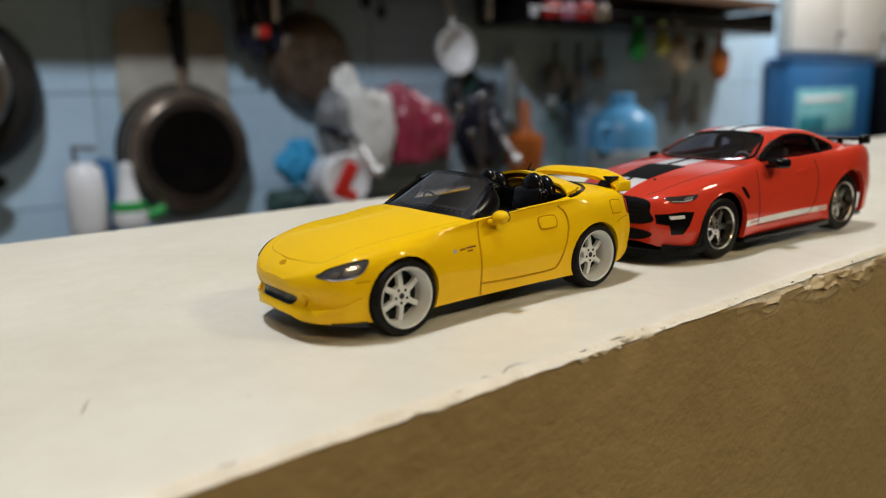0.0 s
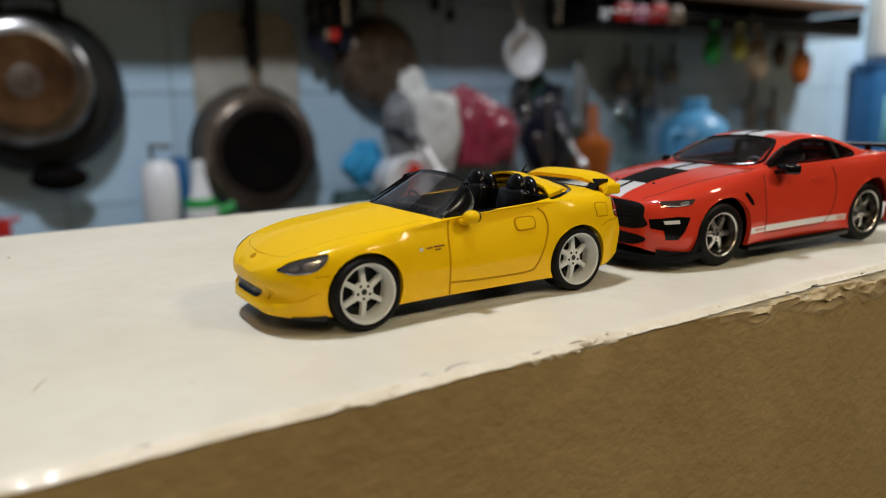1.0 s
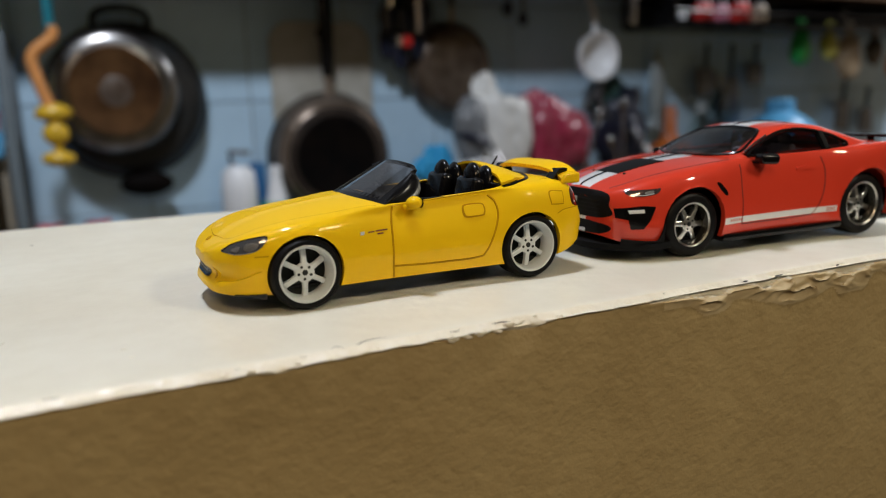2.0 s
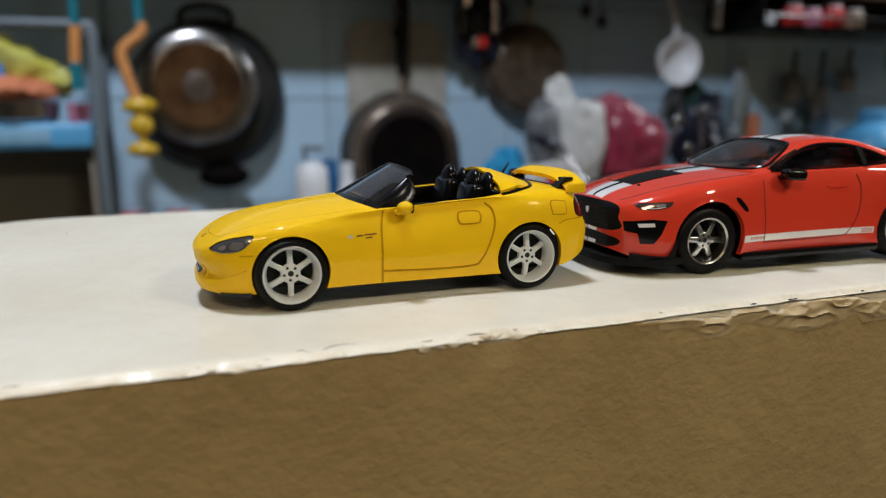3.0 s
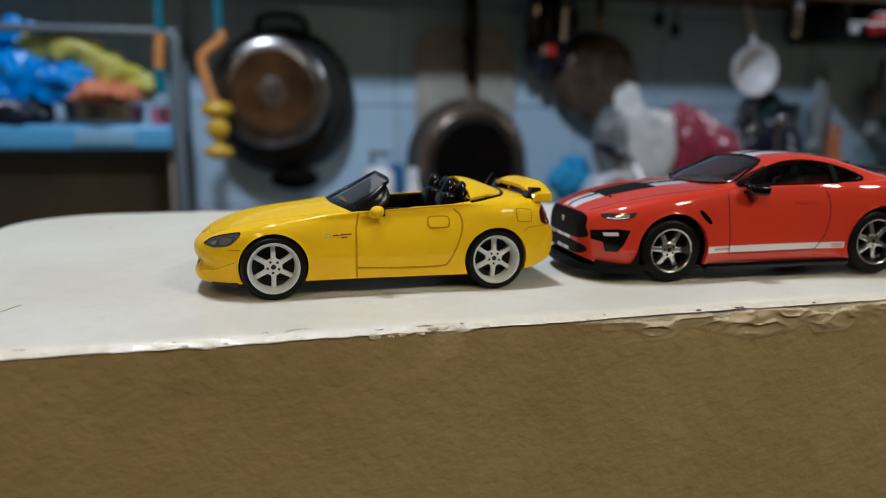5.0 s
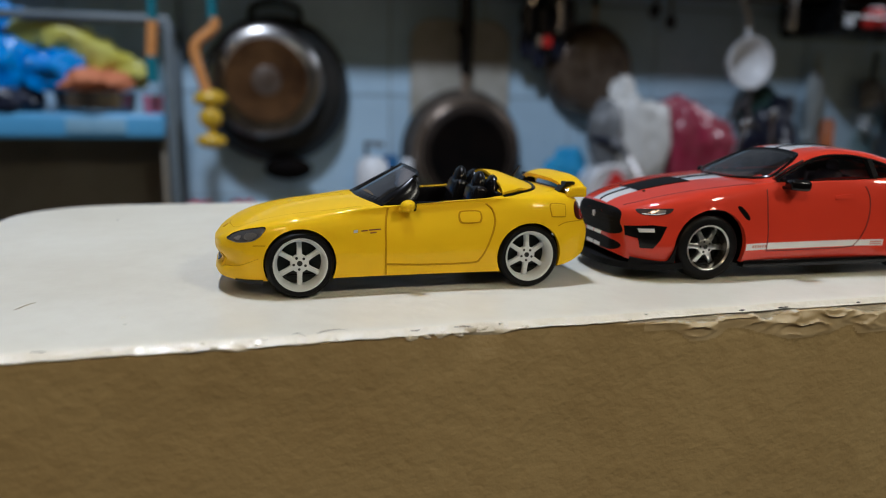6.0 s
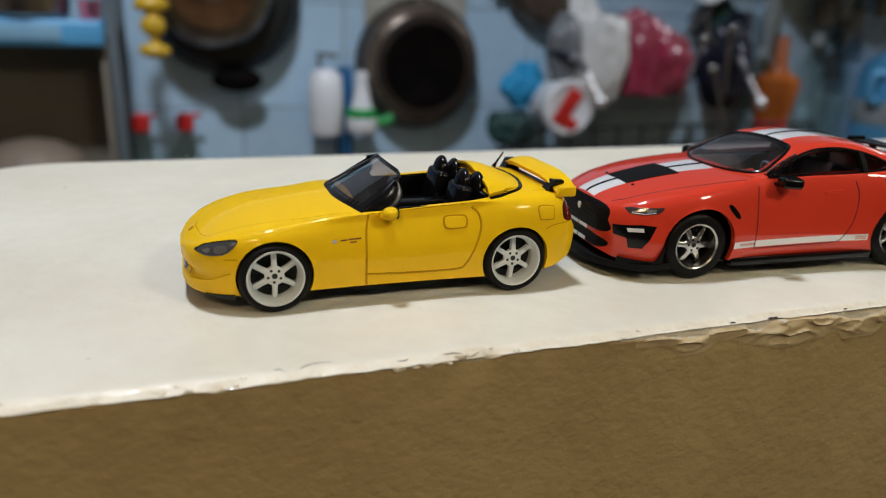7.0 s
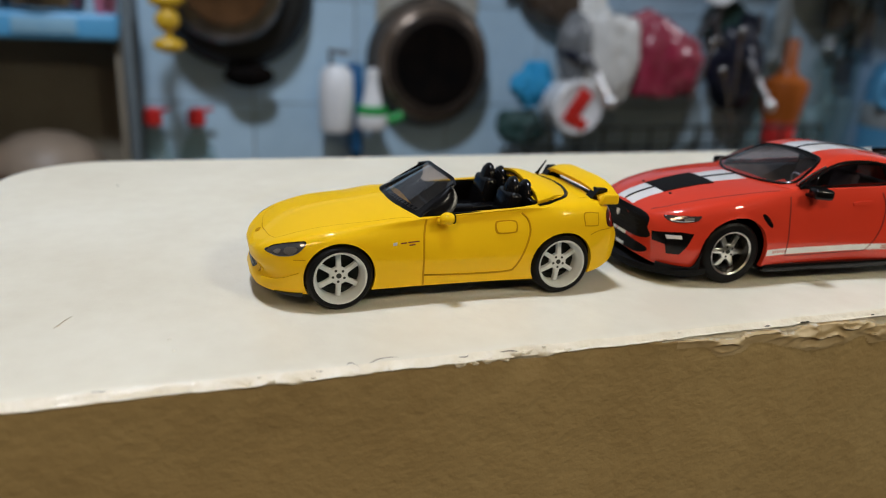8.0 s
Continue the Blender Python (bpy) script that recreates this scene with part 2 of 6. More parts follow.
def film_bm(rx, ry, rz, seed=0, folds=0.3, square=0.0, sub=5):
    """A crumpled film or cloth: large lumps, sharp creases that run mostly downwards, and a squarer outline if asked."""
    bm = bmesh.new()
    bmesh.ops.create_icosphere(bm, subdivisions=sub, radius=1)
    shift = Vector((seed * 5.7, seed * 1.3, seed * 2.9))
    for v in bm.verts:
        p = v.co.normalized()
        q = Vector((p.x, p.y, p.z * 0.45))
        crease = abs(noise.noise(q * 2.6 + shift)) + 0.55 * abs(noise.noise(q * 5.5 + shift)) + 0.3 * abs(noise.noise(p * 11.0 + shift))
        d = 1 + folds * (1.1 * noise.noise(p * 1.4 + shift) + 0.45 - 1.1 * crease)
        d *= 1 + square * (1 / max(abs(p.x), abs(p.z), 0.6) - 1.15)
        v.co = Vector((p.x * rx, p.y * ry, p.z * rz)) * d
    return bm


def blob_bm(rx, ry, rz, lumps=0.0, seed=0, sub=3, freq=1.6):
    """A lumpy soft body for bags and cloths."""
    bm = bmesh.new()
    bmesh.ops.create_icosphere(bm, subdivisions=sub, radius=1)
    for v in bm.verts:
        p = v.co.normalized()
        d = 1 + lumps * (noise.noise(p * freq + Vector((seed * 7.3, seed, 0))) + 0.5 * noise.noise(p * freq * 2.7 + Vector((0, seed * 3.1, 1))))
        v.co = Vector((p.x * rx, p.y * ry, p.z * rz)) * d
    return bm


def moved(bm, m):
    bmesh.ops.transform(bm, matrix=m, verts=bm.verts)
    return bm


def smooth_curve(pairs):
    """A monotone-ish cubic through (x, value) pairs, as a function."""
    xs, ys = [p[0] for p in pairs], [p[1] for p in pairs]
    n = len(xs)
    sec = [(ys[i + 1] - ys[i]) / (xs[i + 1] - xs[i]) for i in range(n - 1)]
    tan = [sec[0]] + [0 if sec[i - 1] * sec[i] <= 0 else 2 * sec[i - 1] * sec[i] / (sec[i - 1] + sec[i]) for i in range(1, n - 1)] + [sec[-1]]

    def value(x):
        if x <= xs[0]:
            return ys[0]
        if x >= xs[-1]:
            return ys[-1]
        i = max(k for k in range(n - 1) if xs[k] <= x)
        h = xs[i + 1] - xs[i]
        t = (x - xs[i]) / h
        return (ys[i] * (1 + 2 * t) * (1 - t) ** 2 + h * tan[i] * t * (1 - t) ** 2 + ys[i + 1] * t * t * (3 - 2 * t) + h * tan[i + 1] * t * t * (t - 1))
    return value

# ---- the half wall with its painted top ----
TOP_X0, TOP_X1, TOP_Y0, TOP_Y1, FLOOR_Z = -0.067, 3.65, -0.0198, 0.1195, -1.1


def ledge_outline(inset):
    """Points of the wall's rounded outline seen from above, densest along its front edge."""
    r0, r1 = 0.009, 0.026
    pts = []
    x = TOP_X0 + r0
    while x < TOP_X1 - 0.02:
        pts.append((x, TOP_Y0, 0, -1))
        x += 0.0004 if x < 0.13 else 0.0012 if x < 0.3 else 0.02
    pts += [(TOP_X1, TOP_Y0, 1, -1), (TOP_X1, TOP_Y1, 1, 1)]
    x = TOP_X1 - 0.03
    while x > TOP_X0 + r1:
        pts.append((x, TOP_Y1, 0, 1))
        x -= 0.006 if x < 0.3 else 0.03
    for i in range(13):
        a = math.pi / 2 + i / 12 * math.pi / 2
        pts.append((TOP_X0 + r1 + r1 * math.cos(a), TOP_Y1 - r1 + r1 * math.sin(a), math.cos(a), math.sin(a)))
    for i in range(1, 12):
        pts.append((TOP_X0, TOP_Y1 - r1 - (TOP_Y1 - TOP_Y0 - r0 - r1) * i / 12, -1, 0))
    for i in range(12):
        a = math.pi + i / 12 * math.pi / 2
        pts.append((TOP_X0 + r0 + r0 * math.cos(a), TOP_Y0 + r0 + r0 * math.sin(a), math.cos(a), math.sin(a)))
    return [(x - nx * inset, y - ny * inset) for x, y, nx, ny in pts]


def ramp(x, a, b):
    return max(0.0, min(1.0, (x - a) / (b - a)))


def ragged(x):
    """How far the cream paint hangs down the front at x, in metres."""
    n = noise.noise(Vector((x * 90, 3.1, 0))) * 0.6 + noise.noise(Vector((x * 330, 7.7, 0))) * 0.4 + noise.noise(Vector((x * 900, 1.7, 0))) * 0.2
    chip = math.exp(-((x - 0.0235) / 0.0032) ** 2) * 0.0012 + math.exp(-((x + 0.0085) / 0.004) ** 2) * 0.0006
    return max(0.00012, (0.00035 + 0.0006 * n) * (1 - 0.8 * broken(x)) + chip)


LUMP_TOP = smooth_curve([(44, 1.4), (52.7, 1.4), (56.2, 1.8), (59.7, 2.1), (62.3, 1.2), (66.3, 1.1), (69.6, 2.2), (72.3, 1.5), (77.9, 0.9), (85.2, 1.4), (89.8, 2.3), (92.8, 1.9), (96.8, 1.3), (103, 1.0), (110, 2.0), (118, 1.1), (127, 1.9), (140, 1.2), (160, 2.0), (190, 1.2), (220, 1.8)])
LUMP_LOW = smooth_curve([(44, 3.0), (48, 2.4), (53.6, 2.6), (56.8, 4.6), (60.7, 4.2), (63.3, 2.9), (70.2, 4.3), (75.5, 5.4), (82.1, 4.8), (86, 3.8), (87.6, 5.4), (93.2, 5.4), (97.9, 2.6), (105, 4.6), (112, 3.2), (122, 5.0), (135, 3.4), (160, 5.0), (190, 3.4), (220, 4.6)])


def broken(x):
    """1 where the edge is broken away and lumps of plaster stand out below."""
    return ramp(x, 0.043, 0.052) * (1 - ramp(x, 0.24, 0.26))


def lump_out(x, z):
    """How far the plaster stands out of the face at x and height z."""
    d, mm = -z * 1000, x * 1000
    top = LUMP_TOP(mm) + 0.25 * noise.noise(Vector((mm * 0.9, 3.0, 0)))
    low = LUMP_LOW(mm) + 0.3 * noise.noise(Vector((mm * 0.8, 9.0, 0)))
    body = ramp(d, top - 0.15, top + 0.3) * (1 - ramp(d, low - 2.2, low + 0.8))
    ridge = 0.85 + 0.5 * noise.noise(Vector((mm * 0.3, d * 0.6, 2.0))) + 0.12 * noise.noise(Vector((mm * 0.9, d * 1.1, 5.0)))
    small = ramp(0.26 - abs(noise.noise(Vector((mm * 0.2, d * 0.6, 8.0)))), 0.0, 0.26) ** 1.5 * 0.7
    return broken(x) * (body * (ridge + small) * 0.0007 - 0.00015 * (1 - ramp(d, top - 0.4, top)))


MM_ = 0.001


def edge_dent(x):
    """How far the front edge is knocked in at x."""
    return max(0.0, noise.noise(Vector((x * 130, 5.0, 0))) - 0.2) * 0.0009 + math.exp(-((x - 0.0235) / 0.003) ** 2) * 0.0007 + 0.00035 * broken(x)


def edge_drop(y):
    """Height of the top coat near its rounded front edge."""
    d = y - TOP_Y0
    return 0.0 if d > 0.0045 else -0.0001 * ramp(0.0028 - d, 0, 0.0012) - 0.0006 * ramp(0.0016 - d, 0, 0.0014)


def build_ledge():
    wall = thing("half_wall", Matrix(), "tan painted plaster half wall between two rooms", "wall", kind="structure")
    # cream top coat: rings from the flat top over the crisp edge down to a ragged end
    bm = bmesh.new()
    steps = [(0.0075, 0.0), (0.0040, 0.0), (0.0022, -0.00003), (0.0016, -0.0001), (0.0012, -0.00022), (0.0006, -0.0005), (0.0002, -0.00085)]
    rings = []
    for inset, z in steps:
        ring = []
        for x, y in ledge_outline(inset):
            front = y < TOP_Y0 + 0.012
            k = ramp(-z, 0, 0.0005)
            lump = noise.noise(Vector((x * 240, y * 240, z * 400))) * 0.0002 + noise.noise(Vector((x * 800, z * 1500, 2.0))) * 0.00012
            dent = edge_dent(x)
            ring.append(bm.verts.new((x, y + (dent * k - lump * k) * front, z + lump * 0.5 * k)))
        rings.append(ring)
    for depth in (0.3, 0.65, 1.0):
        ring = []
        for x, y in ledge_outline(0.0):
            bulge = (noise.noise(Vector((x * 420, depth * 2.0, 9.0))) * 0.0003 + 0.0002 * math.sin(depth * math.pi)) * (1 - depth ** 4) - 0.0003 * depth ** 3
            dent = edge_dent(x)
            front = y < TOP_Y0 + 0.012
            ring.append(bm.verts.new((x, y + (dent - bulge) * front, -0.00085 - ragged(x) * depth)))
        rings.append(ring)
    rings.append([bm.verts.new((x, y, -0.00085 - ragged(x) * 1.02)) for x, y in ledge_outline(0.0024)])
    n = len(rings[0])
    for a, b in zip(rings, rings[1:]):
        for i in range(n):
            f = bm.faces.new((a[i], a[(i + 1) % n], b[(i + 1) % n], b[i]))
    bm.faces.new(rings[0])
    for f in bm.faces:
        f.material_index = 0 if f.calc_center_median().z > -0.0003 else 1
    bmesh.ops.triangulate(bm, faces=[f for f in bm.faces if len(f.verts) > 4])
    part("painted_top", bm, None, wall, "cream gloss paint, chipped and lumpy along the edge", mats=[M_CREAM, M_CHIP])
    # plaster body, lumpy and standing out where the edge is broken
    bm = bmesh.new()
    outline = ledge_outline(0.0001)
    rings = []
    zs = [-0.0009 - 0.0002 * k for k in range(28)] + [-0.0068, -0.008, -0.0095, -0.0115, -0.014, -0.017, -0.021, -0.026, -0.032, -0.04, -0.05, -0.065, -0.09, -0.2, -0.5, FLOOR_Z]
    for z in zs:
        ring = []
        for x, y in outline:
            out = ramp(-z, 0.001, 0.012) * noise.noise(Vector((x * 35, z * 35, 0))) * 0.0006 + (0.2 + 0.8 * ramp(-z, 0.001, 0.008)) * noise.noise(Vector((x * 120, z * 120, 4))) * 0.00022
            lump = lump_out(x, z) if y < 0 else 0.0
            ring.append(bm.verts.new((x, y + (edge_dent(x) * (1 - ramp(-z, 0.0015, 0.005)) + 0.0005 * (1 - ramp(-z, 0.001, 0.0013)) - lump - out) * (y < 0), z)))
        rings.append(ring)
    n = len(outline)
    for k, (a, b) in enumerate(zip(rings, rings[1:])):
        for i in range(n):
            f = bm.faces.new((a[i], b[i], b[(i + 1) % n], a[(i + 1) % n]))
            c = f.calc_center_median()
            if c.y < 0 and broken(c.x) > 0.3:
                d = -c.z * 1000
                if d < LUMP_TOP(c.x * 1000) + 0.1:
                    f.material_index = 1
                elif d < LUMP_LOW(c.x * 1000) + 0.4 and broken(c.x) > 0.6:
                    f.material_index = 2
    part("plaster_body", bm, None, wall, mats=[M_TAN, M_PLASTER, M_LUMP])
    # thin cracks, scratches and paint beads on the top coat
    for pts in ([(-3.4, -19.0), (-2.5, -18.3), (-2.0, -18.2), (-0.9, -19.0), (0.8, -18.4), (2.1, -17.9), (3.5, -17.8), (4.5, -18.1)],
                [(12.9, -19.1), (13.9, -19.2), (14.6, -18.9)], [(19.1, -19.0), (20.6, -18.9), (21.9, -19.2)],
                [(-6.9, -18.8), (-6.3, -19.1), (-5.5, -18.9)], [(-33.6, -18.5), (-32.4, -18.6), (-31.5, -18.5)]):
        path = [(x * MM_, y * MM_ + 0.0001 * noise.noise(Vector((x * 2, 4, 0))), edge_drop(y * MM_) + 0.00001) for x, y in open_curve_2d(pts)]
        n = len(path)
        part("crack", tube_bm(path, 0.00004, 5, radii=[0.00002 + 0.00006 * math.sin(math.pi * (i + 0.5) / n) for i in range(n)]), M_CRACK, wall)
    for x in (65.3, 72.4, 73.3, 87.2):
        y = TOP_Y0 + 0.00035
        part("chip_hole", moved(blob_bm(0.0003 + 0.0003 * random.random(), 0.0001, 0.00012, 0.4, int(x), 2), pose(x * MM_, y, edge_drop(y) + 0.00002)), M_CRACK, wall)
    path = [(x * MM_, y * MM_, 0.00001) for x, y in open_curve_2d([(-40.4, 1.3), (-39.9, 2.2), (-39.4, 3.6), (-38.4, 5.3)])]
    n = len(path)
    part("scratch", tube_bm(path, 0.0001, 6, flat=0.3, radii=[0.00005 + 0.00018 * math.sin(math.pi * (i + 0.5) / n) for i in range(n)]), M_SCRATCH, wall)
    for x, y, r in ((-25.0, -5.8, 0.35), (-24.3, -9.5, 0.35), (49.0, -18.9, 0.3), (-14.0, -18.9, 0.35), (26.0, -18.8, 0.3)):
        part("paint_bead", moved(blob_bm(r * MM_, r * MM_ * 0.6, 0.00014, 0.2, int(x), 2), pose(x * MM_, y * MM_, edge_drop(y * MM_))), M_CREAM, wall)
    # flakes of paint that stand off the knocked edge
    chance = random.Random(5)
    spots = [13.2, 15.0, 17.2, 19.4, 21.4, 23.2, -15.5, -12.6, -7.2, 3.0, 29.5, 46.0]
    for k, x in enumerate(spots):
        chipped = 12 < x < 25
        size = (0.95 if chipped else 0.6) * (0.7 + 0.6 * chance.random())
        turn = pose(x * MM_, TOP_Y0 + edge_dent(x * MM_) + (0.05 + 0.12 * chance.random()) * MM_, (-0.85 - (0.5 if chipped else 0.2) * chance.random()) * MM_, chance.uniform(45, 75), chance.uniform(-12, 12), chance.uniform(-15, 15))
        part("paint_flake", moved(blob_bm(size * MM_, 0.42 * size * MM_, 0.24 * MM_, 0.45, k, 3), turn), M_CHIP, wall)
    part("speck", moved(blob_bm(0.0003, 0.0003, 0.00012, sub=1), pose(-0.0384, 0.0872, 0.0)), M_CRACK, wall)


def open_curve_2d(points, steps=6):
    pts = [Vector(p) for p in points]
    out = []
    for a, b in zip(pts, pts[1:]):
        out += [a.lerp(b, k / steps) for k in range(steps)]
    return out + [pts[-1]]


build_ledge()

# ---- the room ----
RX0, RX1, RY0, RY1, RZ1 = -1.7, 3.65, -2.2, 1.403, 1.45


def slab(name, x0, x1, y0, y1, z0, z1, mat, label):
    return tagged(finish(box_bm(x0, x1, y0, y1, z0, z1), name, mat, smooth=False), label, name.split("_")[0], kind="structure")


slab("floor", RX0, RX1, RY0, RY1, FLOOR_Z - 0.1, FLOOR_Z, M_FLOOR, "brown tiled kitchen floor")
slab("ceiling", RX0, RX1, RY0, RY1, RZ1, RZ1 + 0.1, M_CEIL, "plain white painted ceiling")
slab("wall_west", RX0 - 0.1, RX0, RY0, RY1, FLOOR_Z, RZ1, M_ROOM, "warm cream painted side wall")
slab("wall_east", RX1, RX1 + 0.1, RY0, RY1, FLOOR_Z, RZ1, M_ROOM, "warm cream painted side wall")
slab("wall_south", RX0, RX1, RY0 - 0.1, RY0, FLOOR_Z, RZ1, M_ROOM, "warm cream painted wall behind the camera")
wall_north = slab("wall_north", RX0, RX1, RY1, RY1 + 0.1, FLOOR_Z, RZ1, M_GROUT, "kitchen wall of pale blue glazed tiles")

# ---- model cars: all numbers in millimetres, x from the front axle backwards, y across, z up ----
from mathutils.bvhtree import BVHTree
MM = 0.001


def to_metres(bm):
    bmesh.ops.scale(bm, vec=(MM, MM, MM), verts=bm.verts)
    return bm


def section_points(ctrl, per):
    """Catmull-Rom points through control points, per[i] steps on span i."""
    pts = []
    ext = [ctrl[0] * 2 - ctrl[1], *ctrl, Vector((-ctrl[-2].x, ctrl[-2].y))]
    for i in range(len(ctrl) - 1):
        a, b, c, d = ext[i:i + 4]
        for k in range(per[i]):
            t = k / per[i]
            pts.append(0.5 * (2 * b + (c - a) * t + (2 * a - 5 * b + 4 * c - d) * t * t + (3 * b - a - 3 * c + d) * t ** 3))
    pts.append(ctrl[-1])
    return pts


def stations(x0, x1, step, dense):
    xs, x = [], x0
    while x < x1 - 1e-6:
        xs.append(x)
        x += min([step] + [s for a, b, s in dense if a <= x < b])
    return xs + [x1]


def loft_body(curves, xs, per, arches=(), opening=None, shape=None):
    """Skin of a car: curves gives the half section's control points at x; arches are (x, z, r); opening (x0, x1, row)
    leaves the cockpit free above that row."""
    bm = bmesh.new()
    rows = None
    grid = []
    for x in xs:
        half = section_points([Vector(p) for p in curves(x)], per)
        rows = len(half)
        left = [bm.verts.new((x, -p.x, p.y)) for p in half]
        right = [bm.verts.new((x, p.x, p.y)) for p in half[:-1]]
        grid.append(left + right[::-1])
    n = len(grid[0])
    inside = {}
    for col in grid:
        for v in col:
            for ax, az, ar in arches:
                r = math.hypot(v.co.x - ax, v.co.z - az)
                if r < ar and abs(v.co.y) > 6.5:
                    inside[v] = (ax, az, ar, r)
    for i in range(len(xs) - 1):
        for j in range(n - 1):
            vs = (grid[i][j], grid[i + 1][j], grid[i + 1][j + 1], grid[i][j + 1])
            if all(v in inside for v in vs):
                continue
            if opening and opening[0] - 1e-6 <= xs[i] and xs[i + 1] <= opening[1] + 1e-6 and opening[2] <= j < n - 1 - opening[2]:
                continue
            bm.faces.new(vs)
    for v, (ax, az, ar, r) in inside.items():
        if v.link_faces and r > 0:
            v.co.x, v.co.z = ax + (v.co.x - ax) * ar / r, az + (v.co.z - az) * ar / r
    for row in (grid[0], grid[-1]):
        for j in range(n // 2):
            vs = list(dict.fromkeys((row[j], row[j + 1], row[n - 2 - j], row[n - 1 - j])))
            if len(vs) > 2:
                bm.faces.new(vs)
    if shape:
        for v in bm.verts:
            shape(v)
    bmesh.ops.delete(bm, geom=[v for v in bm.verts if not v.link_faces], context="VERTS")
    bmesh.ops.remove_doubles(bm, verts=bm.verts, dist=0.004)
    # turn the arch edges inwards
    edges = [e for e in bm.edges if len(e.link_faces) == 1 and all(any(abs(math.hypot(v.co.x - ax, v.co.z - az) - ar) < 0.02 for ax, az, ar in arches) and abs(v.co.y) > 6 for v in e.verts)]
    out = bmesh.ops.extrude_edge_only(bm, edges=edges)
    for v in out["geom"]:
        if isinstance(v, bmesh.types.BMVert):
            v.co.y *= 0.93
    return bm


def smooth_poly(points, steps=6):
    """A closed Catmull-Rom outline."""
    n, out = len(points), []
    for i in range(n):
        a, b, c, d = (Vector(points[(i + k - 1) % n]) for k in range(4))
        for k in range(steps):
            t = k / steps
            out.append(0.5 * (2 * b + (c - a) * t + (2 * a - 5 * b + 4 * c - d) * t * t + (3 * b - a - 3 * c + d) * t ** 3))
    return out


def open_curve(points, steps=8):
    pts = [Vector(p) for p in points]
    ext = [pts[0] * 2 - pts[1], *pts, pts[-1] * 2 - pts[-2]]
    out = []
    for i in range(len(pts) - 1):
        a, b, c, d = ext[i:i + 4]
        for k in range(steps):
            t = k / steps
            out.append(0.5 * (2 * b + (c - a) * t + (2 * a - 5 * b + 4 * c - d) * t * t + (3 * b - a - 3 * c + d) * t ** 3))
    return out + [pts[-1]]


# views: how a flat outline (u, v) is laid on the body, and the way in
VIEWS = {
    "side": (lambda u, v: Vector((u, -40, v)), Vector((0, 1, 0))),
    "far": (lambda u, v: Vector((u, 40, v)), Vector((0, -1, 0))),
    "top": (lambda u, v: Vector((u, v, 60)), Vector((0, 0, -1))),
    "front": (lambda u, v: Vector((-60, u, v)), Vector((1, 0, 0))),
    "rear": (lambda u, v: Vector((120, u, v)), Vector((-1, 0, 0))),
}


def laid_on(skin, view, outline, lift=0.06, cell=0.5, curved=True, depth=0.25, steps=6):
    """A thin panel that follows the skin inside an outline, with a rim that goes into it."""
    start, way = VIEWS[view]
    pts = smooth_poly(outline, steps) if curved else [Vector(p) for p in outline]
    bm = bmesh.new()
    bm.faces.new([bm.verts.new((p.x, p.y, 0)) for p in pts])
    bmesh.ops.triangulate(bm, faces=bm.faces[:])
    us, vs = [p.x for p in pts], [p.y for p in pts]
    for axis, lo, hi in ((Vector((1, 0, 0)), min(us), max(us)), (Vector((0, 1, 0)), min(vs), max(vs))):
        c = lo + cell
        while c < hi:
            bmesh.ops.bisect_plane(bm, geom=bm.verts[:] + bm.edges[:] + bm.faces[:], plane_co=axis * c, plane_no=axis, dist=1e-5)
            c += cell
    bmesh.ops.remove_doubles(bm, verts=bm.verts, dist=0.01)
    lost = []
    for v in bm.verts:
        hit, normal, _, _ = skin.ray_cast(start(v.co.x, v.co.y), way)
        if hit is None:
            lost.append(v)
        else:
            if normal.dot(way) > 0:
                normal = -normal
            v.co = hit + normal * lift
    if lost:
        bmesh.ops.delete(bm, geom=lost, context="VERTS")
    bmesh.ops.recalc_face_normals(bm, faces=bm.faces)
    rim = [e for e in bm.edges if len(e.link_faces) == 1]
    out = bmesh.ops.extrude_edge_only(bm, edges=rim)
    for v in out["geom"]:
        if isinstance(v, bmesh.types.BMVert):
            v.co += way * (depth + lift)
    return to_metres(bm)


def groove(skin, view, points, width=0.13, lift=0.01, curved=True):
    """A thin dark seam that follows the skin."""
    start, way = VIEWS[view]
    path = []
    for p in (open_curve(points) if curved else [Vector(q) for q in points]):
        hit, normal, _, _ = skin.ray_cast(start(p.x, p.y), way)
        if hit is not None:
            path.append(hit + (normal if normal.dot(way) < 0 else -normal) * lift)
    return to_metres(tube_bm(path, width, 6))


